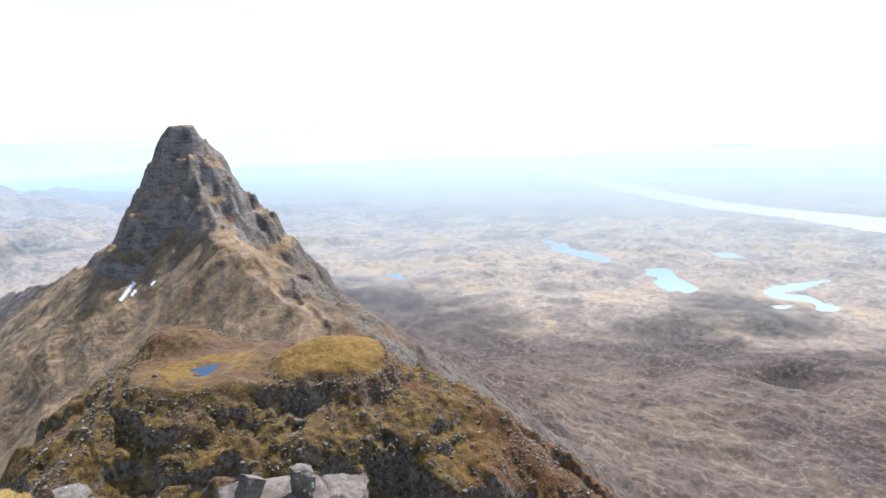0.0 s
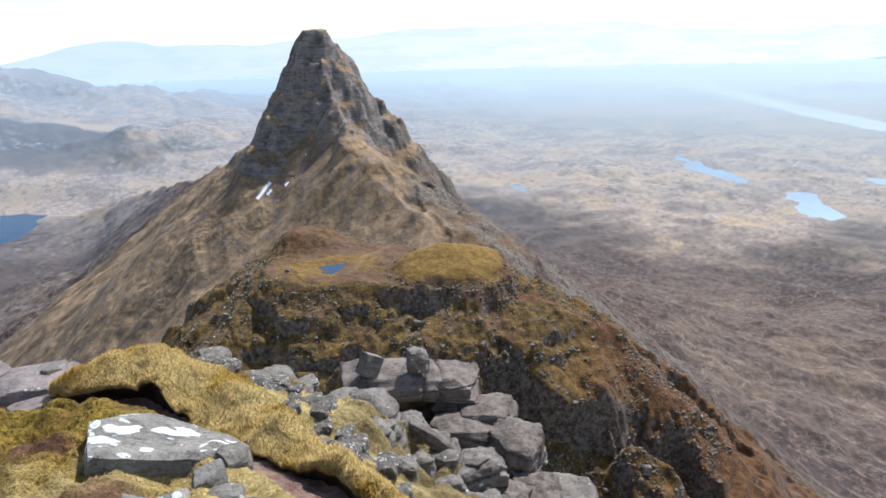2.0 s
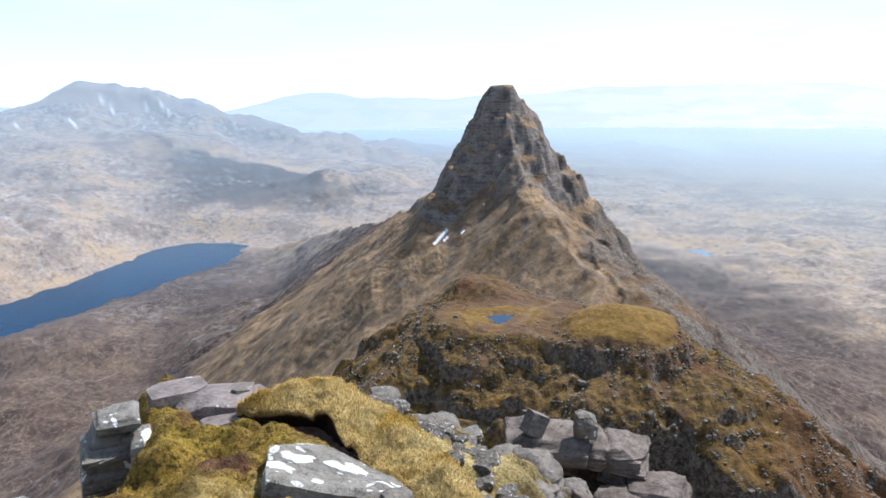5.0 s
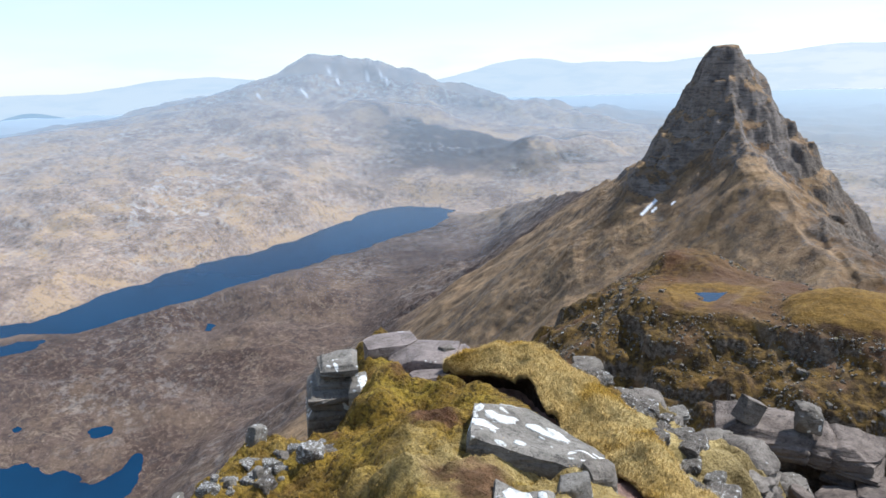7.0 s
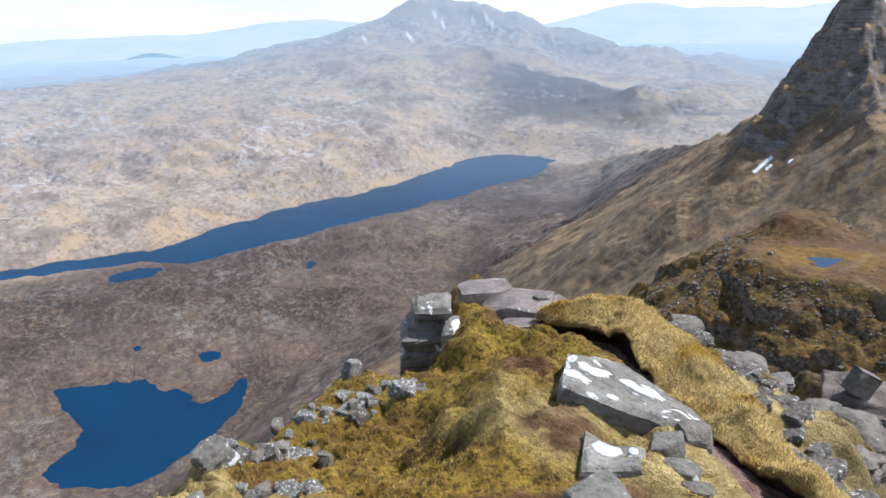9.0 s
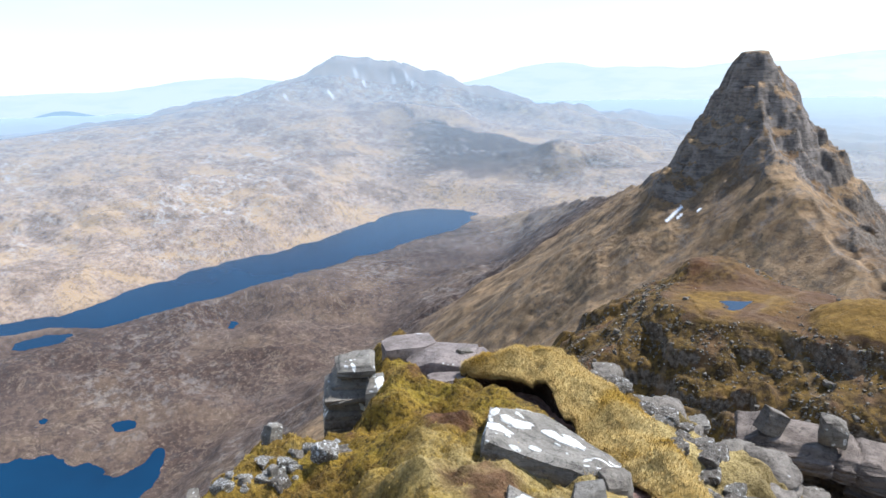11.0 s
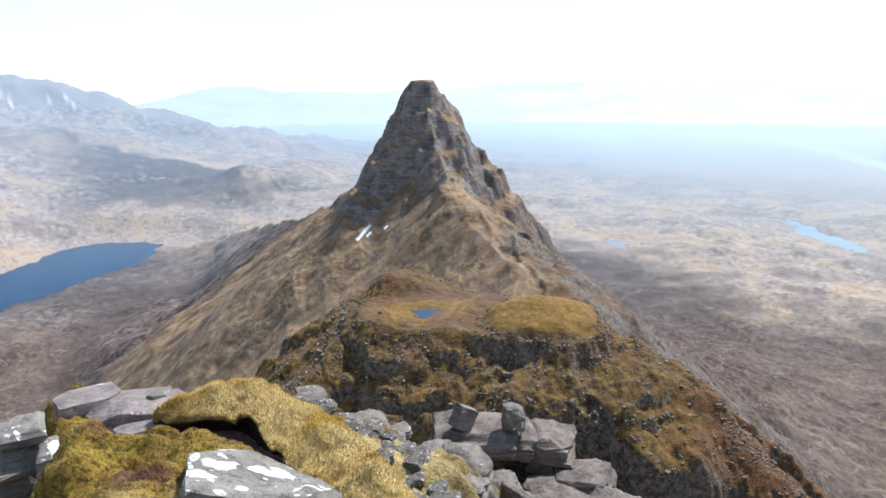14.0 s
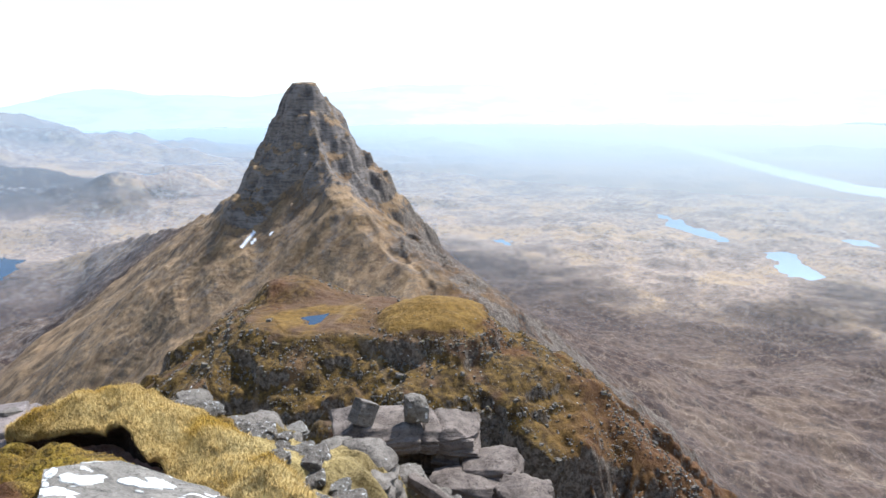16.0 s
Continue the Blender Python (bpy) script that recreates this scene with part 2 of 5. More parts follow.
def stone_material(name, dark, light, lichen=0.0, moss=0.0, size=1.0):
    """Weathered layered sandstone with grey crust, pale lichen spots and some moss."""
    k = Mat(name, 0.9)
    pos = k.coords("Object")
    bands = k.noise(k.coords("Object", (1.2, 1.2, 7.0)), 2.6 / size, 6, 0.6)
    grain, blot = k.noise(pos, 30 / size, 5, 0.7), k.noise(pos, 3.0 / size, 5, 0.6, 0.4)
    col = k.mix(k.ramp(blot, 0.3, 0.7), dark, light)
    col = k.mix(k.ramp(bands, 0.5, 0.72, 0.0, 0.55), col, (dark[0] * 0.5, dark[1] * 0.48, dark[2] * 0.48))
    col = k.mix(k.ramp(grain, 0.35, 0.75, 0.0, 0.35), col, (light[0] * 1.25, light[1] * 1.22, light[2] * 1.18))
    if moss:
        col = k.mix(k.ramp(k.noise(pos, 5.0 / size, 5), 0.62 - moss * 0.2, 0.7 - moss * 0.1, 0.0, 0.85), col, (0.14, 0.12, 0.03))
    if lichen:
        spots_ = k.noise(pos, 3.4 / size, 3, 0.55, 0.8)
        col = k.mix(k.ramp(spots_, 0.70 - 0.10 * lichen, 0.715 - 0.10 * lichen), col, (0.72, 0.72, 0.70))
        dots = k.noise(pos, 16.0 / size, 2, 0.5)
        col = k.mix(k.ramp(dots, 0.72 - 0.06 * lichen, 0.75 - 0.06 * lichen, 0.0, 0.8), col, (0.62, 0.63, 0.60))
    crack = k.n.new("ShaderNodeTexVoronoi")
    crack.feature = "DISTANCE_TO_EDGE"
    crack.inputs["Scale"].default_value = 3.2 / size
    warp = k.n.new("ShaderNodeVectorMath")
    warp.operation = "ADD"
    wob = k.n.new("ShaderNodeTexNoise")
    wob.inputs["Scale"].default_value, wob.inputs["Detail"].default_value = 5.0 / size, 4.0
    k.l.new(k.coords("Object", (1, 1, 2.4)), warp.inputs[0])
    k.l.new(wob.outputs["Color"], warp.inputs[1])
    k.l.new(warp.outputs[0], crack.inputs["Vector"])
    seam = k.ramp(crack.outputs["Distance"], 0.0, 0.035)
    col = k.mix(k.math("MULTIPLY", k.math("SUBTRACT", 1.0, seam), 0.38), col, (0.02, 0.018, 0.016))
    pits = k.noise(pos, 11 / size, 6, 0.75)
    col = k.mix(k.ramp(pits, 0.46, 0.34, 0.0, 0.6), col, (dark[0] * 0.4, dark[1] * 0.4, dark[2] * 0.4))
    nrm = k.bump(seam, 0.5, 0.02 * size)
    nrm = k.bump(bands, 0.7, 0.05 * size, nrm)
    nrm = k.bump(pits, 0.6, 0.035 * size, nrm)
    return k.done(col, k.bump(grain, 0.5, 0.012 * size, nrm))


def turf_material():
    """Wind-cropped golden turf and moss over peaty ground, heather-red in places, with a trodden gritty path and
    painted shade in its folds.
    """
    k = Mat("turf", 0.95)
    pos = k.coords("Object")
    big, mid, fine = k.noise(pos, 1.4, 5), k.noise(pos, 7.0, 5, 0.65), k.noise(pos, 60.0, 4, 0.7)
    moss = k.mix(k.ramp(mid, 0.3, 0.7), (0.18, 0.104, 0.016), (0.45, 0.292, 0.044))
    moss = k.mix(k.ramp(big, 0.45, 0.65, 0.0, 0.7), moss, (0.155, 0.082, 0.022))
    moss = k.mix(k.ramp(k.noise(pos, 2.6, 4, 0.6), 0.52, 0.66, 0.0, 0.8), moss, (0.36, 0.255, 0.034))
    straw = k.mix(k.ramp(mid, 0.3, 0.7), (0.33, 0.24, 0.085), (0.66, 0.50, 0.215))
    moss = k.mix(k.ramp(k.noise(pos, 26.0, 5, 0.7), 0.53, 0.38, 0.0, 0.85), moss, (0.045, 0.029, 0.008))
    moss = k.mix(k.ramp(k.noise(pos, 34.0, 4, 0.7), 0.55, 0.7, 0.0, 0.45), moss, (0.45, 0.33, 0.11))
    col = k.mix(k.attr("straw"), moss, straw)
    col = k.mix(k.attr("heather"), col, k.mix(k.ramp(mid, 0.35, 0.65), (0.07, 0.027, 0.018), (0.16, 0.065, 0.04)))
    col = k.mix(k.ramp(fine, 0.42, 0.7, 0.0, 0.55), col, (0.07, 0.045, 0.012))
    soil = k.mix(k.ramp(mid, 0.35, 0.7), (0.21, 0.115, 0.09), (0.38, 0.25, 0.20))
    soil = k.mix(k.ramp(fine, 0.6, 0.72), soil, (0.42, 0.32, 0.28))
    col = k.mix(k.attr("soil"), col, soil)
    # peaty brown that also paints shade into moss creases and the undercut
    col = k.mix(k.attr("peat_and_shade"), col, (0.025, 0.014, 0.009))
    nrm = k.bump(mid, 0.9, 0.085)
    nrm = k.bump(k.noise(pos, 26.0, 5, 0.7), 1.0, 0.045, nrm)
    return k.done(col, k.bump(fine, 0.8, 0.016, nrm))


def blade_material():
    k = Mat("grass blades", 0.8)
    rnd = k.n.new("ShaderNodeNewGeometry").outputs["Random Per Island"]
    col = k.mix(rnd, (0.30, 0.22, 0.085), (0.68, 0.545, 0.28))
    tone = k.mix(k.attr("straw"), (0.73, 0.56, 0.16), (1.0, 0.90, 0.68))
    return k.done(k.mix(1.0, col, tone, "MULTIPLY"))


M_LAND, M_VEIL = land_material(), veil_material()
M_WATER = water_material("loch water", 0.2, (0.003, 0.024, 0.060), (0.004, 0.036, 0.085))
# far lochs: reflected sky is painted into their pale base colours
M_RUFFLED_SKY = water_material("wind-ruffled loch water with painted sky reflection", 0.45, (0.11, 0.20, 0.29), (0.15, 0.26, 0.36))
M_SEA_SKY = water_material("far loch water with painted sky brightness", 0.5, (0.40, 0.49, 0.55), (0.48, 0.57, 0.62))
M_TURF, M_BLADE = turf_material(), blade_material()
M_GREY = stone_material("grey sandstone", (0.085, 0.072, 0.06), (0.25, 0.222, 0.188), 0.8)
M_LICHEN = stone_material("lichened sandstone", (0.115, 0.103, 0.088), (0.275, 0.252, 0.218), 0.7, 0.0, 1.0)
M_PINK = stone_material("pink-grey sandstone", (0.125, 0.102, 0.092), (0.275, 0.230, 0.211), 0.25)
M_PALE = stone_material("pale weathered sandstone", (0.09, 0.077, 0.065), (0.25, 0.218, 0.186), 0.4)
M_STACK = stone_material("perched sandstone", (0.066, 0.051, 0.043), (0.226, 0.184, 0.156), 0.0)
M_SPOT = stone_material("lichen-spotted sandstone", (0.10, 0.09, 0.077), (0.26, 0.237, 0.205), 1.25, 0.0, 0.4)
M_WHITE = stone_material("white lichen", (0.50, 0.50, 0.47), (0.72, 0.72, 0.69))
M_CRAG = stone_material("crag rock", (0.028, 0.024, 0.020), (0.22, 0.195, 0.168), 0.2, 0.4, 4.0)


def mesh_from(name, verts, faces, material, smooth_shade=True):
    me = bpy.data.meshes.new(name)
    verts, faces = np.asarray(verts, np.float32), np.asarray(faces, np.int32)
    n = faces.shape[1]
    me.vertices.add(len(verts))
    me.vertices.foreach_set("co", verts.ravel())
    me.loops.add(faces.size)
    me.loops.foreach_set("vertex_index", faces.ravel())
    me.polygons.add(len(faces))
    me.polygons.foreach_set("loop_start", np.arange(0, faces.size, n, dtype=np.int32))
    me.polygons.foreach_set("loop_total", np.full(len(faces), n, np.int32))
    me.update(calc_edges=True)
    me.polygons.foreach_set("use_smooth", np.full(len(faces), smooth_shade))
    me.materials.append(material)
    return me


def mark(me, name, values):
    a = me.attributes.new(name, "FLOAT", "POINT")
    a.data.foreach_set("value", np.ascontiguousarray(values, np.float32).ravel())


def grid_faces(rows, cols, keep=None):
    i = (np.arange(rows - 1)[:, None] * cols + np.arange(cols - 1)[None]).ravel()
    if keep is not None:
        i = i[keep.ravel()]
    return np.stack([i, i + 1, i + cols + 1, i + cols], 1)


# ---- the land ----
MOOR = -550.0


def profile(d, pairs):
    return np.interp(d, [p[0] for p in pairs], [p[1] for p in pairs])


def ridge(x, y, line, left, right, wobble=0.0):
    """Height of a ridge: its crest runs along line, (az, r, z) by (az, r, z), and each side falls by its profile (off, drop)."""
    pts = [(*spot(a, r), z) for a, r, z in line]
    best = np.full(x.shape, -1e9)
    for (ax, ay, az_), (bx, by, bz) in zip(pts, pts[1:]):
        ux, uy = bx - ax, by - ay
        length = math.hypot(ux, uy)
        s = ((x - ax) * ux + (y - ay) * uy) / length ** 2
        sc = np.clip(s, 0, 1)
        d = np.hypot(x - ax - sc * ux, y - ay - sc * uy)
        side = (ux * (y - ay) - uy * (x - ax)) > 0
        d = np.maximum(d + wobble, 0)
        h = az_ + (bz - az_) * sc - np.where(side, profile(d, left), profile(d, right))
        best = np.maximum(best, h)
    return best


def smax(a, b, k):
    return np.maximum(a, b) + np.maximum(k - np.abs(a - b), 0) ** 2 / (4 * k)


def inside(x, y, poly):
    """Signed distance to a closed outline: negative inside."""
    d2, sign = np.full(x.shape, 1e12), np.ones(x.shape)
    for (ax, ay), (bx, by) in zip(poly, poly[1:] + poly[:1]):
        ex, ey = bx - ax, by - ay
        wx, wy = x - ax, y - ay
        t = np.clip((wx * ex + wy * ey) / (ex * ex + ey * ey), 0, 1)
        d2 = np.minimum(d2, (wx - ex * t) ** 2 + (wy - ey * t) ** 2)
        c1, c2, c3 = y >= ay, y < by, ex * wy > ey * wx
        sign = np.where((c1 & c2 & c3) | (~c1 & ~c2 & ~c3), -sign, sign)
    return np.sqrt(d2) * sign


def on_moor(pairs, level=MOOR):
    """Outline of a loch from the bearings and dips (degrees) at which its shore is seen from the summit."""
    return [spot(a, -level / math.tan(radians(-e))) for a, e in pairs]


LOCHS = {
    "long_loch": on_moor([(40.4, -10.8), (42, -10.5), (44.3, -10.4), (47.1, -10.65), (49, -11.3), (52.7, -12.25), (55.4, -12.9), (59, -13.5), (63.2, -14.0),
                          (64.8, -14.5), (67.4, -14.85), (70.2, -15.6), (73, -15.95), (77, -15.9), (83, -15.9), (84, -16.4), (77, -16.6), (72.5, -16.9), (70, -17.35),
                          (66, -16.8), (61.7, -16.25), (57, -15.4), (52.3, -14.6), (49.5, -13.9), (45.7, -12.9), (42.5, -12.3)]),
    "bay_loch": on_moor([(81.4, -24.6), (79.4, -25.1), (77, -25.0), (74.9, -25.2), (73.8, -26.1), (70.6, -27.8), (69, -27.5), (67.6, -26.8), (67.3, -28.6), (71.1, -30.8),
                         (74, -31.8), (77.3, -32.7), (81.9, -31.1), (82.8, -30), (79.6, -27.9), (81.2, -25.6)]),
    "south_loch": on_moor([(-15.4, -11.5), (-17, -11.35), (-18.3, -12.0), (-19.8, -12.9), (-18.6, -13.1), (-17.2, -12.9), (-16, -12.4)]),
    "forked_loch": on_moor([(-23.7, -12.95), (-25, -12.4), (-26.4, -12.05), (-28.6, -11.7), (-28.2, -12.1), (-26.8, -12.5), (-26.0, -12.85), (-27.4, -13.1), (-29.2, -13.7),
                            (-28.7, -13.95), (-27.2, -13.6), (-25.9, -13.2), (-24.8, -13.2)]),
    "narrow_loch": on_moor([(-7.3, -9.0), (-8.6, -9.15), (-10.2, -9.75), (-12.9, -10.6), (-12.6, -10.9), (-10.4, -10.5), (-8.6, -9.9)]),
    "round_tarn": on_moor([(5.3, -11.35), (4.4, -11.25), (3.5, -11.5), (3.7, -11.8), (4.7, -11.85)]),
    "sea_loch": on_moor([(-2.5, -2.55), (-6, -3.0), (-10.9, -4.0), (-15.5, -5.15), (-20.8, -6.2), (-25, -6.75), (-30.6, -7.25), (-45, -8.0), (-45, -9.0), (-30.6, -8.2),
                         (-24.7, -7.3), (-20, -6.75), (-15.1, -5.65), (-10.5, -4.45), (-6.5, -3.3), (-3.5, -2.75)]),
    "head_loch": on_moor([(11, -2.7), (7, -2.65), (5.2, -2.9), (3.6, -4.0), (4.4, -4.3), (6, -3.75), (8.2, -3.65), (10.5, -3.0)]),
    "hill_tarn": on_moor([(-20.4, -10.1), (-22.2, -10.0), (-22.8, -10.4), (-21, -10.5)]),
    "lily_tarn": on_moor([(61.3, -18.2), (60.6, -18.1), (60.2, -18.5), (60.9, -18.7)]),
    "shore_tarn": on_moor([(76, -17.5), (74, -17.3), (72.6, -17.5), (73.5, -17.85), (76, -18.0)]),
    "peat_tarn": on_moor([(75.4, -22.7), (74.8, -22.7), (74.8, -23.3), (75.5, -23.3)]),
    "rock_tarn": on_moor([(70.1, -24.3), (69.5, -24.3), (69.4, -24.7), (70.1, -24.8)]),
    "south_tarn": on_moor([(-25.0, -20.2), (-26.4, -20.1), (-26.6, -20.45), (-25.3, -20.6)]),
    "pale_tarn": on_moor([(-24.6, -13.85), (-26.0, -13.75), (-26.0, -14.05), (-24.9, -14.1)]),
}

KNOLL = spots([(25.6, 222), (24.6, 240), (23.7, 256), (21, 262), (18.5, 256), (15.3, 247), (12.5, 238), (9, 230), (6.6, 216), (5.1, 201), (6.2, 192), (9, 188), (12, 189),
               (15, 194), (17.5, 198), (20.9, 200), (23.3, 205), (25, 212)])
DOME, RIM = spot(10.6, 209), spot(21.6, 254)
POND = spots([(21.3, 220.5), (20.6, 222), (19.6, 222.5), (18.8, 224), (19.2, 220), (19.6, 215), (20.2, 212.5), (20.7, 213.5), (20.5, 216), (20.9, 218.5)])
POND_Z = -68.2

FLANK = ((0, 0), (120, 92), (300, 236), (500, 385), (640, 480), (760, 530), (1000, 560), (4000, 640))
FLANK_R = ((0, 0), (120, 94), (270, 218), (363, 304), (454, 390), (545, 470), (640, 535), (1000, 570), (4000, 640))
STEEP = ((0, 0), (5, 1), (10, 9), (19, 28), (35, 57), (51, 84), (71, 107), (106, 137), (160, 186), (300, 335), (4000, 4000))
STEEP_R = ((0, 0), (6, 1), (11, 8), (22, 26), (36, 46), (51, 70), (63, 90), (85, 116), (160, 250), (400, 700), (4000, 4000))
# levels of the grassy terraces that ring the peak
TERRACES = (-79.0, -51.5, -38.0, -14.0)


def terraced(z, levels, below, above):
    """Flattens heights round each level, so that the rock between stands steeper."""
    src, dst = [-9000.0], [-9000.0]
    for c in levels:
        src += [c - below, c + above]
        dst += [c - 0.35 * below, c + 0.1 * above]
    return np.interp(z, src + [200.0], dst + [200.0])



def land(x, y):
    """Height of the land and its masks, before the far distance is drawn in."""
    r, az = np.hypot(x, y), np.degrees(np.arctan2(-x, y))
    rough = fbm(x, y, 60, 5, 3)
    crag = fbm(x, y, 14, 4, 11)
    # moors and distant hills
    bumps = fbm(x, y, 520, 6, 21)
    moor = MOOR + 4 + (1 - 0.6 * smooth(2600, 4200, r)) * (1 - 0.96 * smooth(4800, 7000, r)) * np.maximum(bumps, -0.35) * (34 - 16 * smooth(16, 4, az) - 22 * smooth(25, 40, az) * smooth(2900, 2500, r)) * smooth(500, 1600, r) + np.abs(fbm(x, y, 170, 5, 5)) * 10 * (1 - 0.85 * smooth(2600, 5000, r))
    moor = moor + smooth(30, 45, az) * smooth(2300, 3600, r) * fbm(x, y, 900, 2, 9) * 45
    far_off = smooth(5500, 7500, r)
    moor = moor + far_off * (fbm(x, y, 1700, 5, 22, 0.55) * 70 + np.abs(fbm(x, y, 500, 3, 24)) * 25) * (1 - 0.6 * smooth(11000, 14000, r))
    calm = (1 - 0.7 * smooth(2600, 4200, r)) * (1 - 0.96 * smooth(4800, 7000, r))
    craggy = calm * np.maximum(smooth(38, 46, az) * smooth(2250, 2700, r), smooth(6, -4, az) * smooth(2100, 2900, r))
    knobs = (np.abs(fbm(x, y, 210, 5, 23, 0.55)) * (44 - 20 * smooth(8, 0, az)) + fbm(x, y, 70, 4, 25) * 11) * craggy
    moor = moor + knobs
    gentle = ((0, 0), (1000, 95), (2000, 235), (2700, 325), (4200, 490), (20000, 900))
    west = ridge(x, y, [(57.5, 5000, -140), (62.6, 4800, -222), (67.6, 4700, -245), (73, 4600, -285), (85, 4500, -300), (110, 4500, -320), (140, 5000, -330)], gentle, gentle)
    big = ((0, 0), (250, 130), (800, 290), (1500, 430), (2500, 560), (3500, 650), (20000, 1500))
    canisp = ridge(x, y, [(60, 5100, -185), (57.7, 5200, -145), (56.4, 5500, -96), (54.2, 5800, -10), (51.3, 6000, 172), (49, 6000, 136), (46.4, 6000, 96), (43.8, 6000, 52),
                          (41.2, 6000, -50), (39, 5800, -148), (37.3, 5600, -222), (35, 5500, -290)], big, big)
    spur = ridge(x, y, [(26.2, 860, -118), (27.1, 1000, -146), (29.2, 1500, -246), (31, 1900, -322), (32.8, 2250, -396), (35.9, 2550, -472), (39.7, 2750, -536)],
                 ((0, 0), (120, 85), (300, 215), (500, 350), (700, 460), (900, 530), (9000, 900)), ((0, 0), (100, 40), (300, 160), (700, 330), (1200, 480), (9000, 1500)))
    apron = ridge(x, y, [(33, 600, -236), (36, 900, -330), (38.5, 1300, -415), (40.5, 1800, -485)], ((0, 0), (200, 62), (500, 165), (900, 250), (4000, 600)), ((0, 0), (200, 62), (500, 165), (4000, 600)))
    apron = apron - 240 * smooth(44, 60, az)
    h = smax(moor, west + (fbm(x, y, 400, 5, 41) * 24 + knobs * 0.7) * calm, 30)
    h = smax(h, canisp + fbm(x, y, 420, 4, 43, 0.5) * 24 - np.abs(fbm(x, y, 300, 4, 44, 0.55)) * 22 + 6, 20)
    vale = smooth(26, 31, az) * smooth(54, 46, az) * smooth(4700, 3900, r)
    h = h - vale * np.maximum(h - (MOOR + 8 + np.maximum(r - 2850, 0) * 0.16), 0)
    knocks = ridge(x, y, [(41, 3500, -520), (38.6, 3550, -470), (36, 3600, -415), (33.8, 3700, -352), (31.2, 3750, -358), (29, 3800, -400), (26.8, 3900, -470), (24.5, 3950, -530)],
                   ((0, 0), (300, 60), (900, 190), (9000, 900)), ((0, 0), (80, 12), (280, 95), (520, 165), (900, 230), (9000, 1500)), fbm(x, y, 400, 3, 46) * 45)
    h = smax(h, knocks + (np.abs(fbm(x, y, 330, 4, 47, 0.5)) * 42 - 5) * smooth(-540, -470, knocks), 25)
    swells = smooth(24, 30, az) * smooth(52, 46, az) * smooth(4300, 5000, r) * smooth(9500, 7500, r)
    h = h + swells * np.maximum(fbm(x, y, 800, 5, 48, 0.55), -0.3) * 120
    low = h
    h = smax(smax(h, apron + rough * 8, 40), spur + rough * 9, 40)
    # the ridge on which the camera stands, the gap and the long flanks of the mountain
    home = ridge(x, y, [(200, 900, -30), (200, 40, -7), (18, 8, -12), (18, 35, -46), (17, 90, -84), (17, 150, -86)],
                 ((0, 0), (100, 98), (300, 276), (500, 440), (640, 535), (1000, 575), (4000, 640)), ((0, 0), (100, 95), (300, 270), (500, 430), (680, 540), (4000, 640)))
    flank = ridge(x, y, [(16, 130, -88), (18, 220, -80), (13, 285, -90), (11.8, 340, -86), (14.6, 385, -78), (17.4, 450, -62), (20.2, 560, -40), (21.5, 700, -62), (24, 900, -130), (27, 1300, -250)],
                  FLANK, FLANK_R, rough * 7)
    gully = np.abs(fbm(x * 0.92 + y * 0.4, (y * 0.92 - x * 0.4) * 0.22, 26, 4, 61))
    h = smax(h, home, 25)
    h = smax(h, flank - gully * 2.5, 12)
    mount = smooth(-470, -330, h - low * 0) * smooth(1500, 1100, r)
    # the pyramid: a blunt nose of bedded rock
    peak = ridge(x, y, [(15.8, 418, -74), (17.4, 445, -63), (18.0, 468, -54), (18.3, 482, -50), (19.0, 504, -38.5), (19.3, 517, -28), (19.7, 536, -13), (19.85, 545, 5),
                        (19.9, 552, 13.5), (20.1, 564, 14.6), (20.5, 580, 13.5), (21.4, 700, -38)], STEEP, STEEP_R, crag * 3.2 + (rough * 5 + fbm(x, y, 38, 2, 63) * 6) * smooth(560, 530, r) + fbm(x, y, 13, 2, 60) * 2.5)
    bed = rough * 7 + fbm(x, y, 26, 3, 64) * 4 + fbm(x, y, 70, 2, 62) * 6
    broken = smooth(-0.5, 0.15, fbm(x, y, 42, 3, 67))
    stepped = terraced(peak + bed, TERRACES, 5.0, 4.5) - bed
    peak = peak + (stepped - peak) * (0.05 + 0.6 * broken)
    q = (peak + bed * 1.6) / 4.2
    f = q - np.floor(q)
    peak = peak + (smooth(0.3, 0.7, f) - f) * 4.2 * 0.6 * smooth(-0.1, 0.4, fbm(x, y, 20, 3, 65))
    # its brown shoulder, broken by grey buttresses
    butt = ridge(x, y, [(17.4, 448, -64), (14.9, 420, -73.5), (12.0, 385, -82), (10.4, 362, -85.5), (9.2, 345, -87), (8.6, 316, -89)],
                 ((0, 0), (10, 3), (26, 12), (60, 38), (120, 90), (200, 190), (4000, 4000)), ((0, 0), (7, 3), (14, 22), (30, 38), (70, 88), (200, 260), (4000, 4000)), crag * 4 + rough * 3)
    ribs = np.abs(fbm(x, y, 24, 3, 69))
    butt = butt - smooth(0.05, 0.4, ribs) * 3.6 * smooth(17.5, 13.5, az) * smooth(7.6, 9.5, az)
    peak = smax(peak, butt, 6)
    is_peak = smooth(-12, 8, peak - h + rough * 10)
    h = smax(h, peak, 18) + is_peak * smooth(8, -10, peak) * (fbm(x, y, 9, 4, 66) * 1.0 + np.abs(fbm(x, y, 4, 2, 68)) * 0.7)
    # the knoll in the gap: a gold dome and a platform with a pond, ringed by broken crags
    column = fbm(x, y, 3.6, 2, 72)
    sd = inside(x, y, KNOLL) + crag * 2.2 + rough * 1.5
    top = -68.0 + fbm(x, y, 30, 5, 71, 0.6) * 1.7
    rho = np.hypot(x - DOME[0], y - DOME[1]) / 20.0 + crag * 0.10 + rough * 0.08
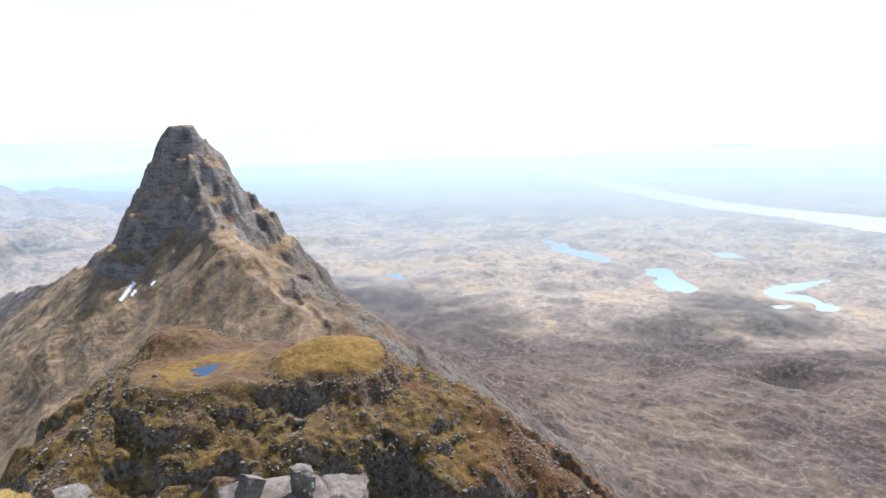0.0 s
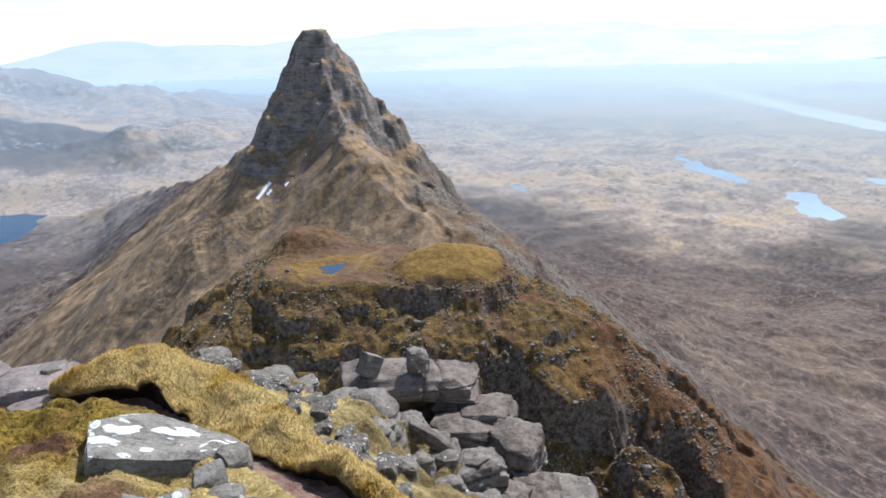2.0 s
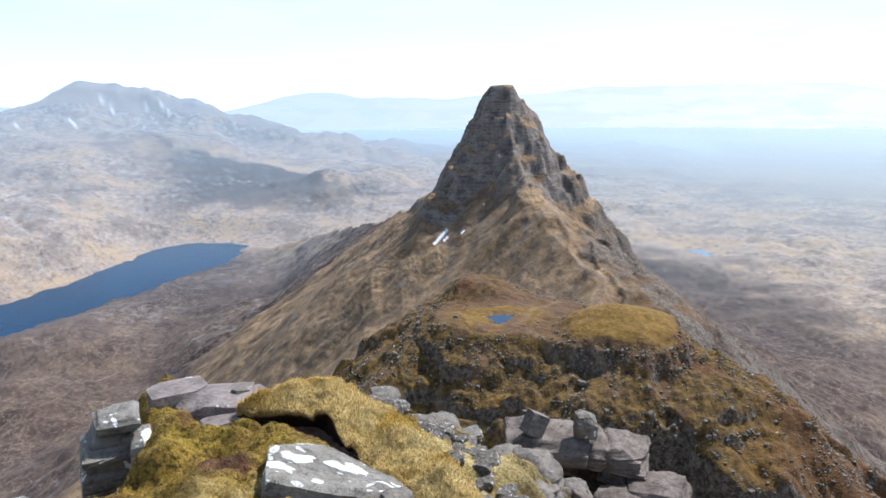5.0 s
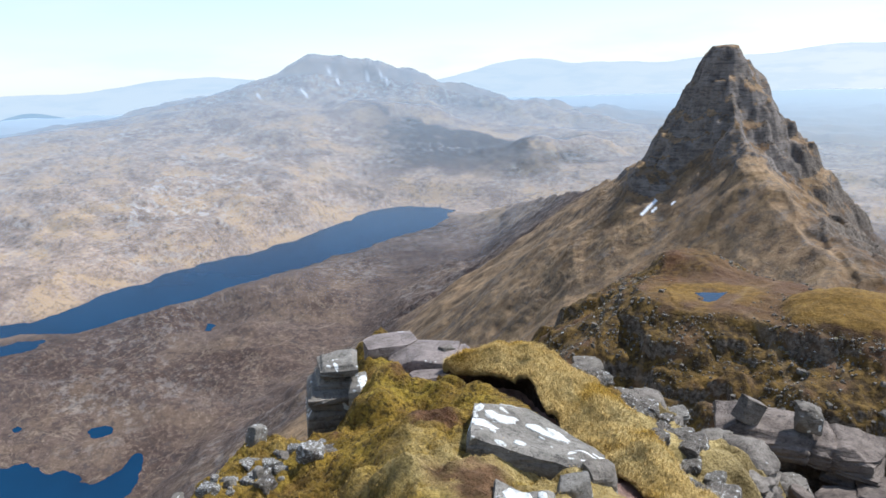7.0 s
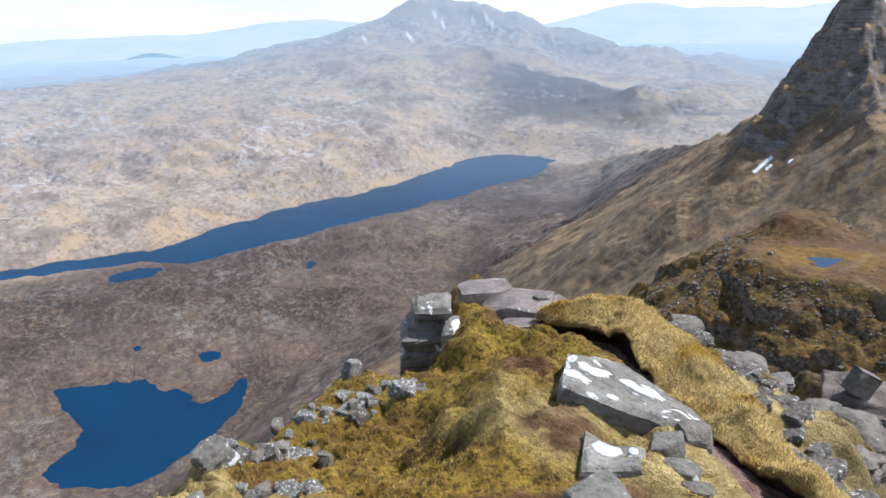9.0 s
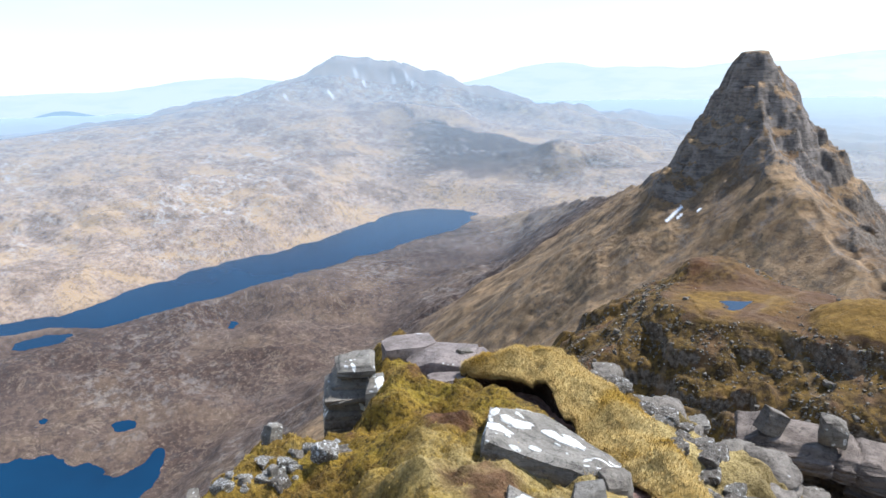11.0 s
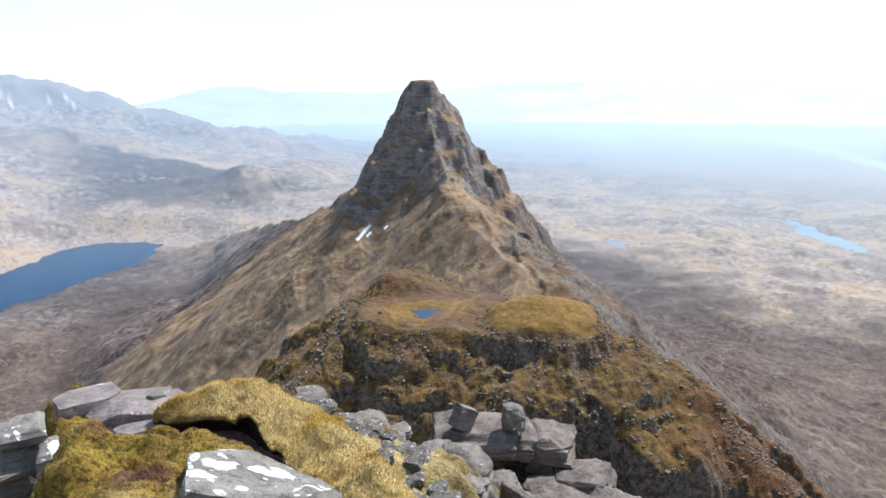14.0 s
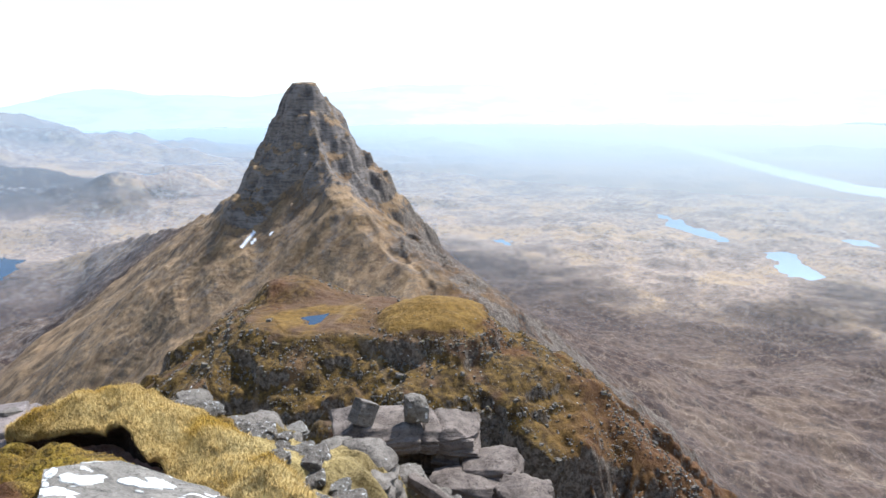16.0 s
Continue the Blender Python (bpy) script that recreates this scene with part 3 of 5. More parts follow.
    top = top + 5.6 * np.clip(1 - rho ** 2, 0, 1) * smooth(1.10, 0.86, rho) + 1.0 * smooth(1.10, 0.86, rho)
    top = top + 4.6 * smooth(17, 5, np.hypot((x - RIM[0]) * 0.85, y - RIM[1]) + crag * 2)
    before = smooth(4, -10, y - DOME[1]) * smooth(1.5, 0.8, np.abs(az - 10.5) / 6)
    patchy = smooth(-0.25, 0.3, fbm(x, y, 16, 3, 75))
    over = np.maximum(sd, 0)
    bent = sd + column * 1.2 + rough * 3
    kn = top - over * (0.5 + 0.1 * smooth(18, 26, az))
    kn = kn - np.maximum(before * (0.45 + 0.55 * patchy), 0.16 * patchy) * 4.6 * smooth(0.0, 4.2, sd + column * 1.6)
    kn = kn - smooth(-0.3, 0.25, fbm(x, y, 20, 3, 74)) * 3.6 * smooth(10, 12.2, bent + fbm(x, y, 24, 2, 70) * 4)
    kn = kn - smooth(-0.35, 0.2, fbm(x, y, 20, 3, 79)) * 3.4 * smooth(19, 21.2, bent + fbm(x, y, 22, 2, 73) * 5)
    # its two shoulders
    arm = ridge(x, y, [(8, 207, -70), (5.1, 200, -72.8), (2.7, 198, -73.4), (-0.5, 196, -77.2), (-4.5, 193, -82.8), (-8, 189, -87.6), (-9.2, 187, -92), (-11, 184, -94.3), (-13.4, 179, -102.4), (-17, 170, -115)],
                ((0, 0), (3, 2.5), (10, 14), (40, 60), (4000, 4000)), ((0, 0), (8, 2.5), (30, 16), (60, 38), (4000, 3000)), crag * 2 + rough * 2.5)
    spur_l = ridge(x, y, [(24.5, 226, -69.5), (25.8, 221, -69.8), (27.9, 205, -75), (30.3, 195, -79), (32.5, 186, -85)], ((0, 0), (4, 5), (20, 24), (4000, 4000)), ((0, 0), (6, 3), (30, 21), (60, 46), (4000, 3000)), crag * 2 + rough * 2)
    sides = smax(np.where(az > 12, arm, spur_l), np.where(az > 12, spur_l, arm), 2)
    kn = smax(kn, sides, 3)
    deep = smooth(9, 6, az) * smooth(-0.55, -0.1, fbm(x, y, 30, 3, 80)) * smooth(175, 167, r + fbm(x, y, 24, 3, 82) * 9 + column * 2.2)
    kn = kn - deep * 11 - np.maximum(over - 30, 0) * 0.4
    on_knoll = smooth(-3, 2, kn - h)
    q = (kn + crag * 2.0 + rough * 4 + fbm(x, y, 30, 2, 78) * 3) / 3.4
    f = q - np.floor(q)
    slope_side = smooth(-0.5, 3, sd)
    kn = kn + slope_side * ((smooth(0.3, 0.7, f) - f) * 2.0 * smooth(-0.2, 0.35, fbm(x, y, 14, 3, 76)) + fbm(x, y, 9, 3, 77) * 0.7 + np.abs(column) * 0.5)
    h = smax(h, kn, 3)
    tread = rho
    sp = inside(x, y, POND)
    h = np.where(sp < 9, POND_Z + smooth(0, 9, sp) * (h - POND_Z) + np.clip(sp * 0.12, -0.5, 0.25), h)
    # below the summit the ground falls away to the bay loch's near shore
    fall_line = r * np.tan(np.radians(np.interp(az, (58, 63, 67, 71, 74, 77.3, 82, 90), (-20, -27.6, -29.4, -31.6, -32.7, -33.6, -32.4, -32))))
    drop = smooth(50, 70, az) * smooth(100, 88, az) * smooth(1080, 1000, r) * smooth(150, 300, r)
    h = h - drop * np.maximum(h - np.maximum(fall_line, MOOR + 2), 0)
    # lochs lie level
    lochs = np.full(x.shape, 1e9)
    for poly in LOCHS.values():
        cx, cy = np.mean([p[0] for p in poly]), np.mean([p[1] for p in poly])
        reach = max(math.hypot(p[0] - cx, p[1] - cy) for p in poly) + 500
        m = np.hypot(x - cx, y - cy) < reach
        if m.any():
            lochs[m] = np.minimum(lochs[m], inside(x[m], y[m], poly))
    ragged = lochs + fbm(x, y, 70, 5, 81, 0.6) * np.clip(r * 0.016, 8, 34)
    wide = np.clip(r * 0.09, 60, 260)
    shore = np.clip(lochs / wide, 0, 1)
    shore = shore * shore * (3 - 2 * shore)
    level = MOOR + np.clip(ragged * 0.06, -7, 3)
    h = np.where(lochs < wide, level * (1 - shore) + np.maximum(h, MOOR + 2) * shore, h)
    return h, dict(tread=tread, mount=mount, is_peak=is_peak, on_knoll=on_knoll, sd=sd, lochs=lochs, rough=rough, crag=crag, bumps=bumps, low=low, gully=gully, az=az, r=r)


NEAR, EDGE_OF_LAND, DRAWN = 1000.0, 14000.0, 0.585


def drawn_in(r):
    """Beyond 1 km the land is drawn in towards the viewer, each point along its own line of sight, so that all of it stands within 5 km."""
    return (1.0 + (r / NEAR) ** 4) ** ((DRAWN - 1.0) / 4)


def build_land():
    az = np.concatenate([np.arange(-180, -50, 3.0), np.arange(-50, -36, 0.4), np.arange(-36, -16, 0.22), np.arange(-16, 34, 0.105), np.arange(34, 36, 0.2), np.arange(36, 86, 0.21), np.arange(86, 98, 0.4), np.arange(98, 180.01, 3.0)])
    dips = np.arange(math.degrees(math.atan(550 / 640)), math.degrees(math.atan(550 / EDGE_OF_LAND)), -0.115)
    rr = np.concatenate([np.arange(4, 60, 3.0), np.arange(60, 135, 2.2), np.arange(135, 268, 0.62), np.arange(268, 400, 1.6), np.arange(400, 600, 1.15), np.arange(600, 640, 2.0), 550 / np.tan(np.radians(dips)), [EDGE_OF_LAND]])
    A, R = np.meshgrid(np.radians(az), rr)
    x, y = -R * np.sin(A), R * np.cos(A)
    h, k = land(x, y)
    s = drawn_in(R)
    rows, cols = x.shape
    verts = np.stack([x * s, y * s, h * s], -1).reshape(-1, 3)
    me = mesh_from("ground", verts, grid_faces(rows, cols), M_LAND)
    gr, ga = np.gradient(h, axis=0) / np.gradient(R, axis=0), np.gradient(h, axis=1) / (R * np.gradient(A, axis=1))
    steep = np.hypot(gr, ga)
    fine = fbm(x, y, 5, 3, 91)
    mount, knoll, r = k["mount"], k["on_knoll"], R
    heights = smooth(-88, -72, h + k["rough"] * 9 + k["crag"] * 5 + 12 * smooth(20, 26, k["az"]))
    faces = smooth(1.0, 1.55, steep + fbm(x, y, 34, 3, 93) * 0.3 + k["crag"] * 0.15)
    rock = k["is_peak"] * faces * np.maximum(0.25 + 0.75 * heights, 0)
    rock = np.maximum(rock, k["is_peak"] * 0.75 * smooth(16.5, 14.5, k["az"]) * smooth(1.0, 1.7, steep + fine * 0.2))
    rock = np.maximum(rock, knoll * 0.6 * smooth(1.45, 2.2, steep + fine * 0.35 + k["crag"] * 0.3))
    rock = np.maximum(rock, mount * (1 - knoll) * smooth(0.25, 0.6, fbm(x, y, 17, 5, 95, 0.65)) * 0.42 * smooth(-330, -160, h))
    shoulder = k["is_peak"] * smooth(19.5, 16, k["az"]) * smooth(-28, -44, h)
    rock = np.maximum(rock, shoulder * 0.62 * smooth(0.0, 0.35, fbm(x, y, 15, 4, 121, 0.6) + 0.12 * smooth(14, 11, k["az"])))
    rock = np.maximum(rock, k["is_peak"] * 0.5 * smooth(0.1, 0.4, fbm(x * 1.6, y * 0.7, 16, 4, 122, 0.6)) * smooth(24, 21, k["az"]))
    mark(me, "outcrops", np.maximum(k["is_peak"] * smooth(0.3, 0.7, steep), 0.55 * mount * (1 - knoll) * smooth(-330, -160, h)))
    mark(me, "rock", rock)
    # dark near moor: heather cover together with painted cloud shade
    edge = np.interp(k["az"], (-30, -8, 2, 12, 28, 36, 41, 45, 50, 57, 63, 70, 80), (1950, 2200, 2450, 2500, 2150, 2350, 2750, 2700, 2480, 2200, 2030, 1880, 1850)) + 150 * fbm(x, y, 900, 3, 97) * smooth(36, 28, k["az"])
    heath_and_shade = smooth(190, -190, r + 330 * fbm(x, y, 420, 7, 99, 0.6) * (1 - 0.8 * smooth(28, 40, k["az"])) - edge) * (0.86 + 0.12 * smooth(-0.3, 0.3, fbm(x, y, 300, 4, 100)))
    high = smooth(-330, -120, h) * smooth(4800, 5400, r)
    # dark patches that paint cloud shadows on the far hills
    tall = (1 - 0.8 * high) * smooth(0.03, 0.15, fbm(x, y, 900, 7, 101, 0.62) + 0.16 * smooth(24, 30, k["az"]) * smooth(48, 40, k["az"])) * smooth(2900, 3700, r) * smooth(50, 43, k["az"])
    mark(me, "heath_and_shade", np.maximum(heath_and_shade, tall * (0.25 + 0.75 * smooth(20, 30, k["az"]))))
    mark(me, "hill", mount * (1 - 0.75 * knoll) * (1 - 0.97 * smooth(15, 9, k["az"]) * (1 - knoll) * smooth(-60, -120, h)) * smooth(-430, -300, h + k["rough"] * 40))
    mark(me, "rust", np.maximum(0.6 * knoll, np.clip(smooth(0.1, 0.6, fbm(x, y, 35, 4, 103) + 0.9 * knoll * smooth(8, -4, k["az"]) + 0.6 * k["is_peak"] * smooth(17.5, 13, k["az"])), 0, 1) * (0.12 + 0.88 * knoll + 0.45 * shoulder * (1 - knoll)) * mount * smooth(-260, -120, h)))
    knolltop = knoll * smooth(1.5, -1.5, k["sd"])
    golden = np.maximum(smooth(1.02, 0.86, k["tread"] + fine * 0.06 + fbm(x, y, 12, 3, 107) * 0.10), 0.85 * smooth(15, 6, inside(x, y, POND) + k["crag"] * 2) * smooth(0.3, -0.1, fbm(x, y, 12, 3, 104)))
    mark(me, "gold", np.clip(golden * knolltop * (1 - smooth(0.8, 1.2, steep)) + knoll * (1 - knolltop) * 0.7 * smooth(0.05, 0.4, fbm(x, y, 13, 4, 106)) * smooth(-6, 2, k["az"]) + 0.2 * mount * smooth(0.3, 0.6, fbm(x, y, 22, 4, 105)) * smooth(-140, -80, h) * smooth(-25, -45, h), 0, 1))
    slabs = smooth(-0.35, 0.35, fbm(x, y, 260, 4, 109)) * (1 - mount) * smooth(6500, 4500, r) * smooth(5, 40, k["lochs"]) * (0.35 + 0.65 * smooth(5, 25, k["az"]))
    slabs = np.maximum(slabs * 0.42, 0.9 * smooth(48, 58, k["az"]) * smooth(2300, 2700, r) * smooth(6000, 4200, r) * smooth(-0.3, 0.3, fbm(x, y, 300, 4, 111)))
    slabs = np.maximum(slabs * (1 - 0.6 * heath_and_shade), high * 0.95)
    mark(me, "slabs", slabs)
    mark(me, "knoll", np.maximum(knoll, 0.8 * k["is_peak"] * smooth(16, 13, k["az"])))
    mark(me, "ling", knolltop * 0.5 * smooth(-0.3, 0.4, fbm(x, y, 11, 4, 119)) * (1 - golden) + knoll * (1 - knolltop) * smooth(-5, 4, k["az"] + 5 * k["rough"]) * smooth(-0.5, 0.15, fbm(x, y, 9, 4, 113) + 0.25) * 0.95 + knoll * (1 - knolltop) * 0.6 * smooth(172, 164, R) + 0.3 * k["is_peak"] * smooth(0.0, 0.5, fbm(x, y, 25, 4, 115)))
    fall = fbm(x * 0.94 + y * 0.34, (y * 0.94 - x * 0.34) * 4.5, 60, 5, 117, 0.62)
    mark(me, "runnels", smooth(0.08, 0.42, fall) * mount * (1 - knoll) * smooth(16, 22, k["az"]))
    snow = np.zeros_like(h)
    for a0, e0, a1, e1, w in ((25.5, -11.3, 24.5, -10.25, 0.10), (24.75, -11.1, 24.45, -10.8, 0.07), (23.3, -10.5, 23.1, -10.3, 0.06), (49.9, 0.4, 49.2, -0.35, 0.07),
                              (47.2, 0.05, 46.95, -0.15, 0.09), (45.9, -0.05, 45.5, -0.35, 0.08), (52.0, -1.0, 51.8, -1.3, 0.05), (55.3, -1.2, 55.1, -1.5, 0.04)):
        el = np.degrees(np.arctan2(h, R))
        da, de = a1 - a0, e1 - e0
        t = np.clip(((k["az"] - a0) * da + (el - e0) * de) / (da * da + de * de), 0, 1)
        d = np.hypot(k["az"] - a0 - t * da, el - e0 - t * de)
        snow = np.maximum(snow, smooth(w * 1.25, w * 0.75, d / (1 + 0.5 * (a0 > 30))) * ((R > 5000) | (a0 < 30)) * (R > 300))
    mark(me, "snow", snow)
    track = np.zeros_like(h)
    for line in (([(19, 208), (17.6, 204), (16, 196), (14.4, 186), (13.2, 176), (12.5, 168)], 0.7), ([(24.8, 199), (25.4, 192), (24, 184), (21.5, 178), (18, 173), (15.5, 171)], 0.6),
                 ([(12.8, 196), (11.2, 188), (10, 182)], 0.5), ([(19, 208), (18.2, 214), (17.6, 226), (15.5, 240), (15.5, 258)], 1.1)):
        pts = spots(line[0])
        d = np.full(h.shape, 1e9)
        for (ax, ay), (bx, by) in zip(pts, pts[1:]):
            t = np.clip(((x - ax) * (bx - ax) + (y - ay) * (by - ay)) / ((bx - ax) ** 2 + (by - ay) ** 2), 0, 1)
            d = np.minimum(d, np.hypot(x - ax - t * (bx - ax), y - ay - t * (by - ay)))
        track = np.maximum(track, smooth(line[1] * 1.4, line[1] * 0.7, d + fine * 0.4) * (0.14 if line[1] > 1 else 0.2))
    mark(me, "track", track)
    tagged(new("ground", me), "brown heather moors, bare crags and a steep pyramid mountain under haze", "ground", kind="structure")

    # still water
    for name, poly in LOCHS.items():
        cx, cy = np.mean([p[0] for p in poly]), np.mean([p[1] for p in poly])
        reach = max(math.hypot(p[0] - cx, p[1] - cy) for p in poly) + 200
        sd = np.full(x.shape, 1e9)
        m = np.hypot(x - cx, y - cy) < reach
        sd[m] = inside(x[m], y[m], poly)
        wet = sd < np.clip(R * 0.012, 12, 40)
        keep = wet[:-1, :-1] | wet[1:, :-1] | wet[:-1, 1:] | wet[1:, 1:]
        if not keep.any():
            continue
        f = grid_faces(rows, cols, keep)
        used, f = np.unique(f, return_inverse=True)
        f = f.reshape(-1, 4)
        v = np.stack([x * s, y * s, np.full_like(h, MOOR) * s], -1).reshape(-1, 3)[used]
        tagged(new(name, mesh_from(name, v, f, M_WATER if cx < -0.5 * cy else M_SEA_SKY if name in ("sea_loch", "head_loch") else M_RUFFLED_SKY)), "calm dark blue loch lying among brown moors" if cx < -0.5 * cy else "wind-ruffled loch among far moors, sky reflection painted into its pale colour", "loch", kind="structure")
    px, py = np.mean([p[0] for p in POND]), np.mean([p[1] for p in POND])
    ring = [(p[0] + (p[0] - px) * 0.25, p[1] + (p[1] - py) * 0.25, POND_Z + 0.02) for p in POND]
    bm = bmesh.new()
    bm.faces.new([bm.verts.new(p) for p in ring][::-1])
    bmesh.ops.triangulate(bm, faces=bm.faces)
    bmesh.ops.recalc_face_normals(bm, faces=bm.faces)
    pm = bpy.data.meshes.new("pond")
    bm.to_mesh(pm)
    pm.materials.append(M_WATER)
    tagged(new("pond", pm), "small blue pond on the grassy top of the knoll", "pond", kind="structure")

    # added sheet draped over the far moors, imitating thin haze
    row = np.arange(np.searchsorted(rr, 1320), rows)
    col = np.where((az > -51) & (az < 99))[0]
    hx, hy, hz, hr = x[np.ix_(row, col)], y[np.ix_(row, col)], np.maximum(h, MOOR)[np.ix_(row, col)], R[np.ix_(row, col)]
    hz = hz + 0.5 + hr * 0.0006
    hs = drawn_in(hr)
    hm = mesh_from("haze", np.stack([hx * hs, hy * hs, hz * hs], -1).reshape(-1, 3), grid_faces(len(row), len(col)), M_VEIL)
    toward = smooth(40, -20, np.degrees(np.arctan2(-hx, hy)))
    # the sheet's opacity grows with distance, as haze would
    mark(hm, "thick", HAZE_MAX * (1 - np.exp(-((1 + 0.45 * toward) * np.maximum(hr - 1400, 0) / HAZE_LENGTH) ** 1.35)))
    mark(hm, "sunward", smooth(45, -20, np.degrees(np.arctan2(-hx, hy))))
    tagged(new("haze", hm), "thin see-through sheet imitating pale blue haze over the far moors", "haze", kind="structure")


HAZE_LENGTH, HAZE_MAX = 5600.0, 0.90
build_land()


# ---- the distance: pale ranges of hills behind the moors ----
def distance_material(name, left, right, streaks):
    """Hills 10 to 30 km off: bright haze is painted into their pale glow, whiter towards the sun."""
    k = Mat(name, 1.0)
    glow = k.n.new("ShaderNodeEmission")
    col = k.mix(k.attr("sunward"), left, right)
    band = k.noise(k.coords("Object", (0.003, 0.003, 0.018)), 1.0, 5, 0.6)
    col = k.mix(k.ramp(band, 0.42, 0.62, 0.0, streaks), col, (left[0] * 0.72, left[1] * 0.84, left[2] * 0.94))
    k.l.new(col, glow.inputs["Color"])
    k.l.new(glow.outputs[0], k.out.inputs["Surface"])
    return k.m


def range_of_hills(name, dist, dip, amp, seed, bumps, material):
    az = np.arange(-75, 125, 0.12)
    a = np.radians(az)
    tall = dip + amp * fbm(a * 9 + seed, a * 0 + seed, 1.0, 6, seed)
    for at, height, width in bumps:
        tall = tall + height * np.exp(-((az - at) / width) ** 2)
    rows = np.linspace(0, 1, 9)
    el = -9 + (tall[None] + 9) * rows[:, None]
    out = dist + 0 * el
    v = np.stack([-out * np.sin(a)[None], out * np.cos(a)[None], out * np.tan(np.radians(el))], -1)
    me = mesh_from(name, v.reshape(-1, 3), grid_faces(9, len(az)), material)
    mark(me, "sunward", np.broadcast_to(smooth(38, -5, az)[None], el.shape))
    tagged(new(name, me), "glowing skyline hills with pale blue haze painted into their colour", "hills", kind="structure")


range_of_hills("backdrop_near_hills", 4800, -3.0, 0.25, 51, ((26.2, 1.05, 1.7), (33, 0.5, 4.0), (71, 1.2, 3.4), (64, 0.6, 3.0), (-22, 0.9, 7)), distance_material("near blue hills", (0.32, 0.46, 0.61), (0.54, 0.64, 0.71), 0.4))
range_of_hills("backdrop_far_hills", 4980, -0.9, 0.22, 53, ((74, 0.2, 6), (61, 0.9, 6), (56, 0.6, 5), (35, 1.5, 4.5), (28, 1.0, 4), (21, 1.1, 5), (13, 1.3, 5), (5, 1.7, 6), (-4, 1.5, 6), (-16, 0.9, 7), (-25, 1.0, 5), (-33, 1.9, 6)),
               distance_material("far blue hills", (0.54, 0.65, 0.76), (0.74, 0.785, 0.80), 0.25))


# ---- the summit ground in front of the camera ----
def part(name, me, parent, label=""):
    ob = new(name, me)
    ob.parent = parent
    return tagged(ob, label)


def plane_z(d):
    """Height of the trodden summit at d metres from the camera's foot."""
    return -1.62 - 0.21 * np.maximum(np.sqrt((d - 2) ** 2 + 0.05) * 0.5 + (d - 2) * 0.5, 0)


EDGE = spots([(47.5, 7.0), (43, 6.6), (40, 6.05), (36.7, 5.65), (34.4, 5.5), (31.2, 5.15), (29.4, 4.9), (27.5, 4.6), (25, 4.1), (22.6, 3.6), (19.5, 3.12), (16.3, 2.8), (13, 2.6), (5, 2.3), (-10, 2.1), (-50, 2.3), (-100, 3.5), (-150, 6),
              (180, 9), (140, 6), (110, 3.2), (90, 2.7), (74, 3.2), (64, 4.2), (57, 5.2), (53, 5.9), (50, 6.5)])
PATH_LINE = spots([(44.5, 5.7), (42.5, 5.35), (40, 5.15), (37.6, 4.95), (35.1, 4.72), (33.4, 4.4), (31.4, 4.06), (29.5, 3.78), (27.5, 3.46), (23.4, 2.98), (19.8, 2.68), (17, 2.46), (8, 2.0), (-30, 1.5), (-120, 1.4), (170, 4)])
# the turf bank: its lip over the path and its outer edge
LIP = [(41.96, 5.55, -2.46), (40.12, 5.4, -2.37), (37.6, 5.2, -2.265), (35.1, 4.95, -2.24), (33.6, 4.65, -2.23), (31.6, 4.3, -2.225), (29.7, 4.0, -2.18), (27.8, 3.7, -2.13), (23.7, 3.2, -2.01), (20.0, 2.9, -1.955), (17.3, 2.7, -1.945), (8, 2.3, -1.92), (-12, 2.0, -1.9), (-40, 1.9, -1.9)]
BROW = [(41.2, 5.8, -2.50), (39.3, 5.8, -2.395), (36.7, 5.75, -2.31), (34.4, 5.65, -2.235), (32.6, 5.45, -2.24), (30.6, 5.2, -2.235), (28.9, 4.98, -2.22), (27.0, 4.68, -2.205), (23.4, 3.86, -2.10), (19.6, 3.24, -1.98), (16.4, 2.92, -1.965), (8, 2.45, -1.93), (-12, 2.25, -1.92), (-40, 2.1, -1.92)]


def off_line(x, y, pts):
    d = np.full(x.shape, 1e9)
    for (ax, ay), (bx, by) in zip(pts, pts[1:]):
        t = np.clip(((x - ax) * (bx - ax) + (y - ay) * (by - ay)) / ((bx - ax) ** 2 + (by - ay) ** 2), 0, 1)
        d = np.minimum(d, np.hypot(x - ax - t * (bx - ax), y - ay - t * (by - ay)))
    return d


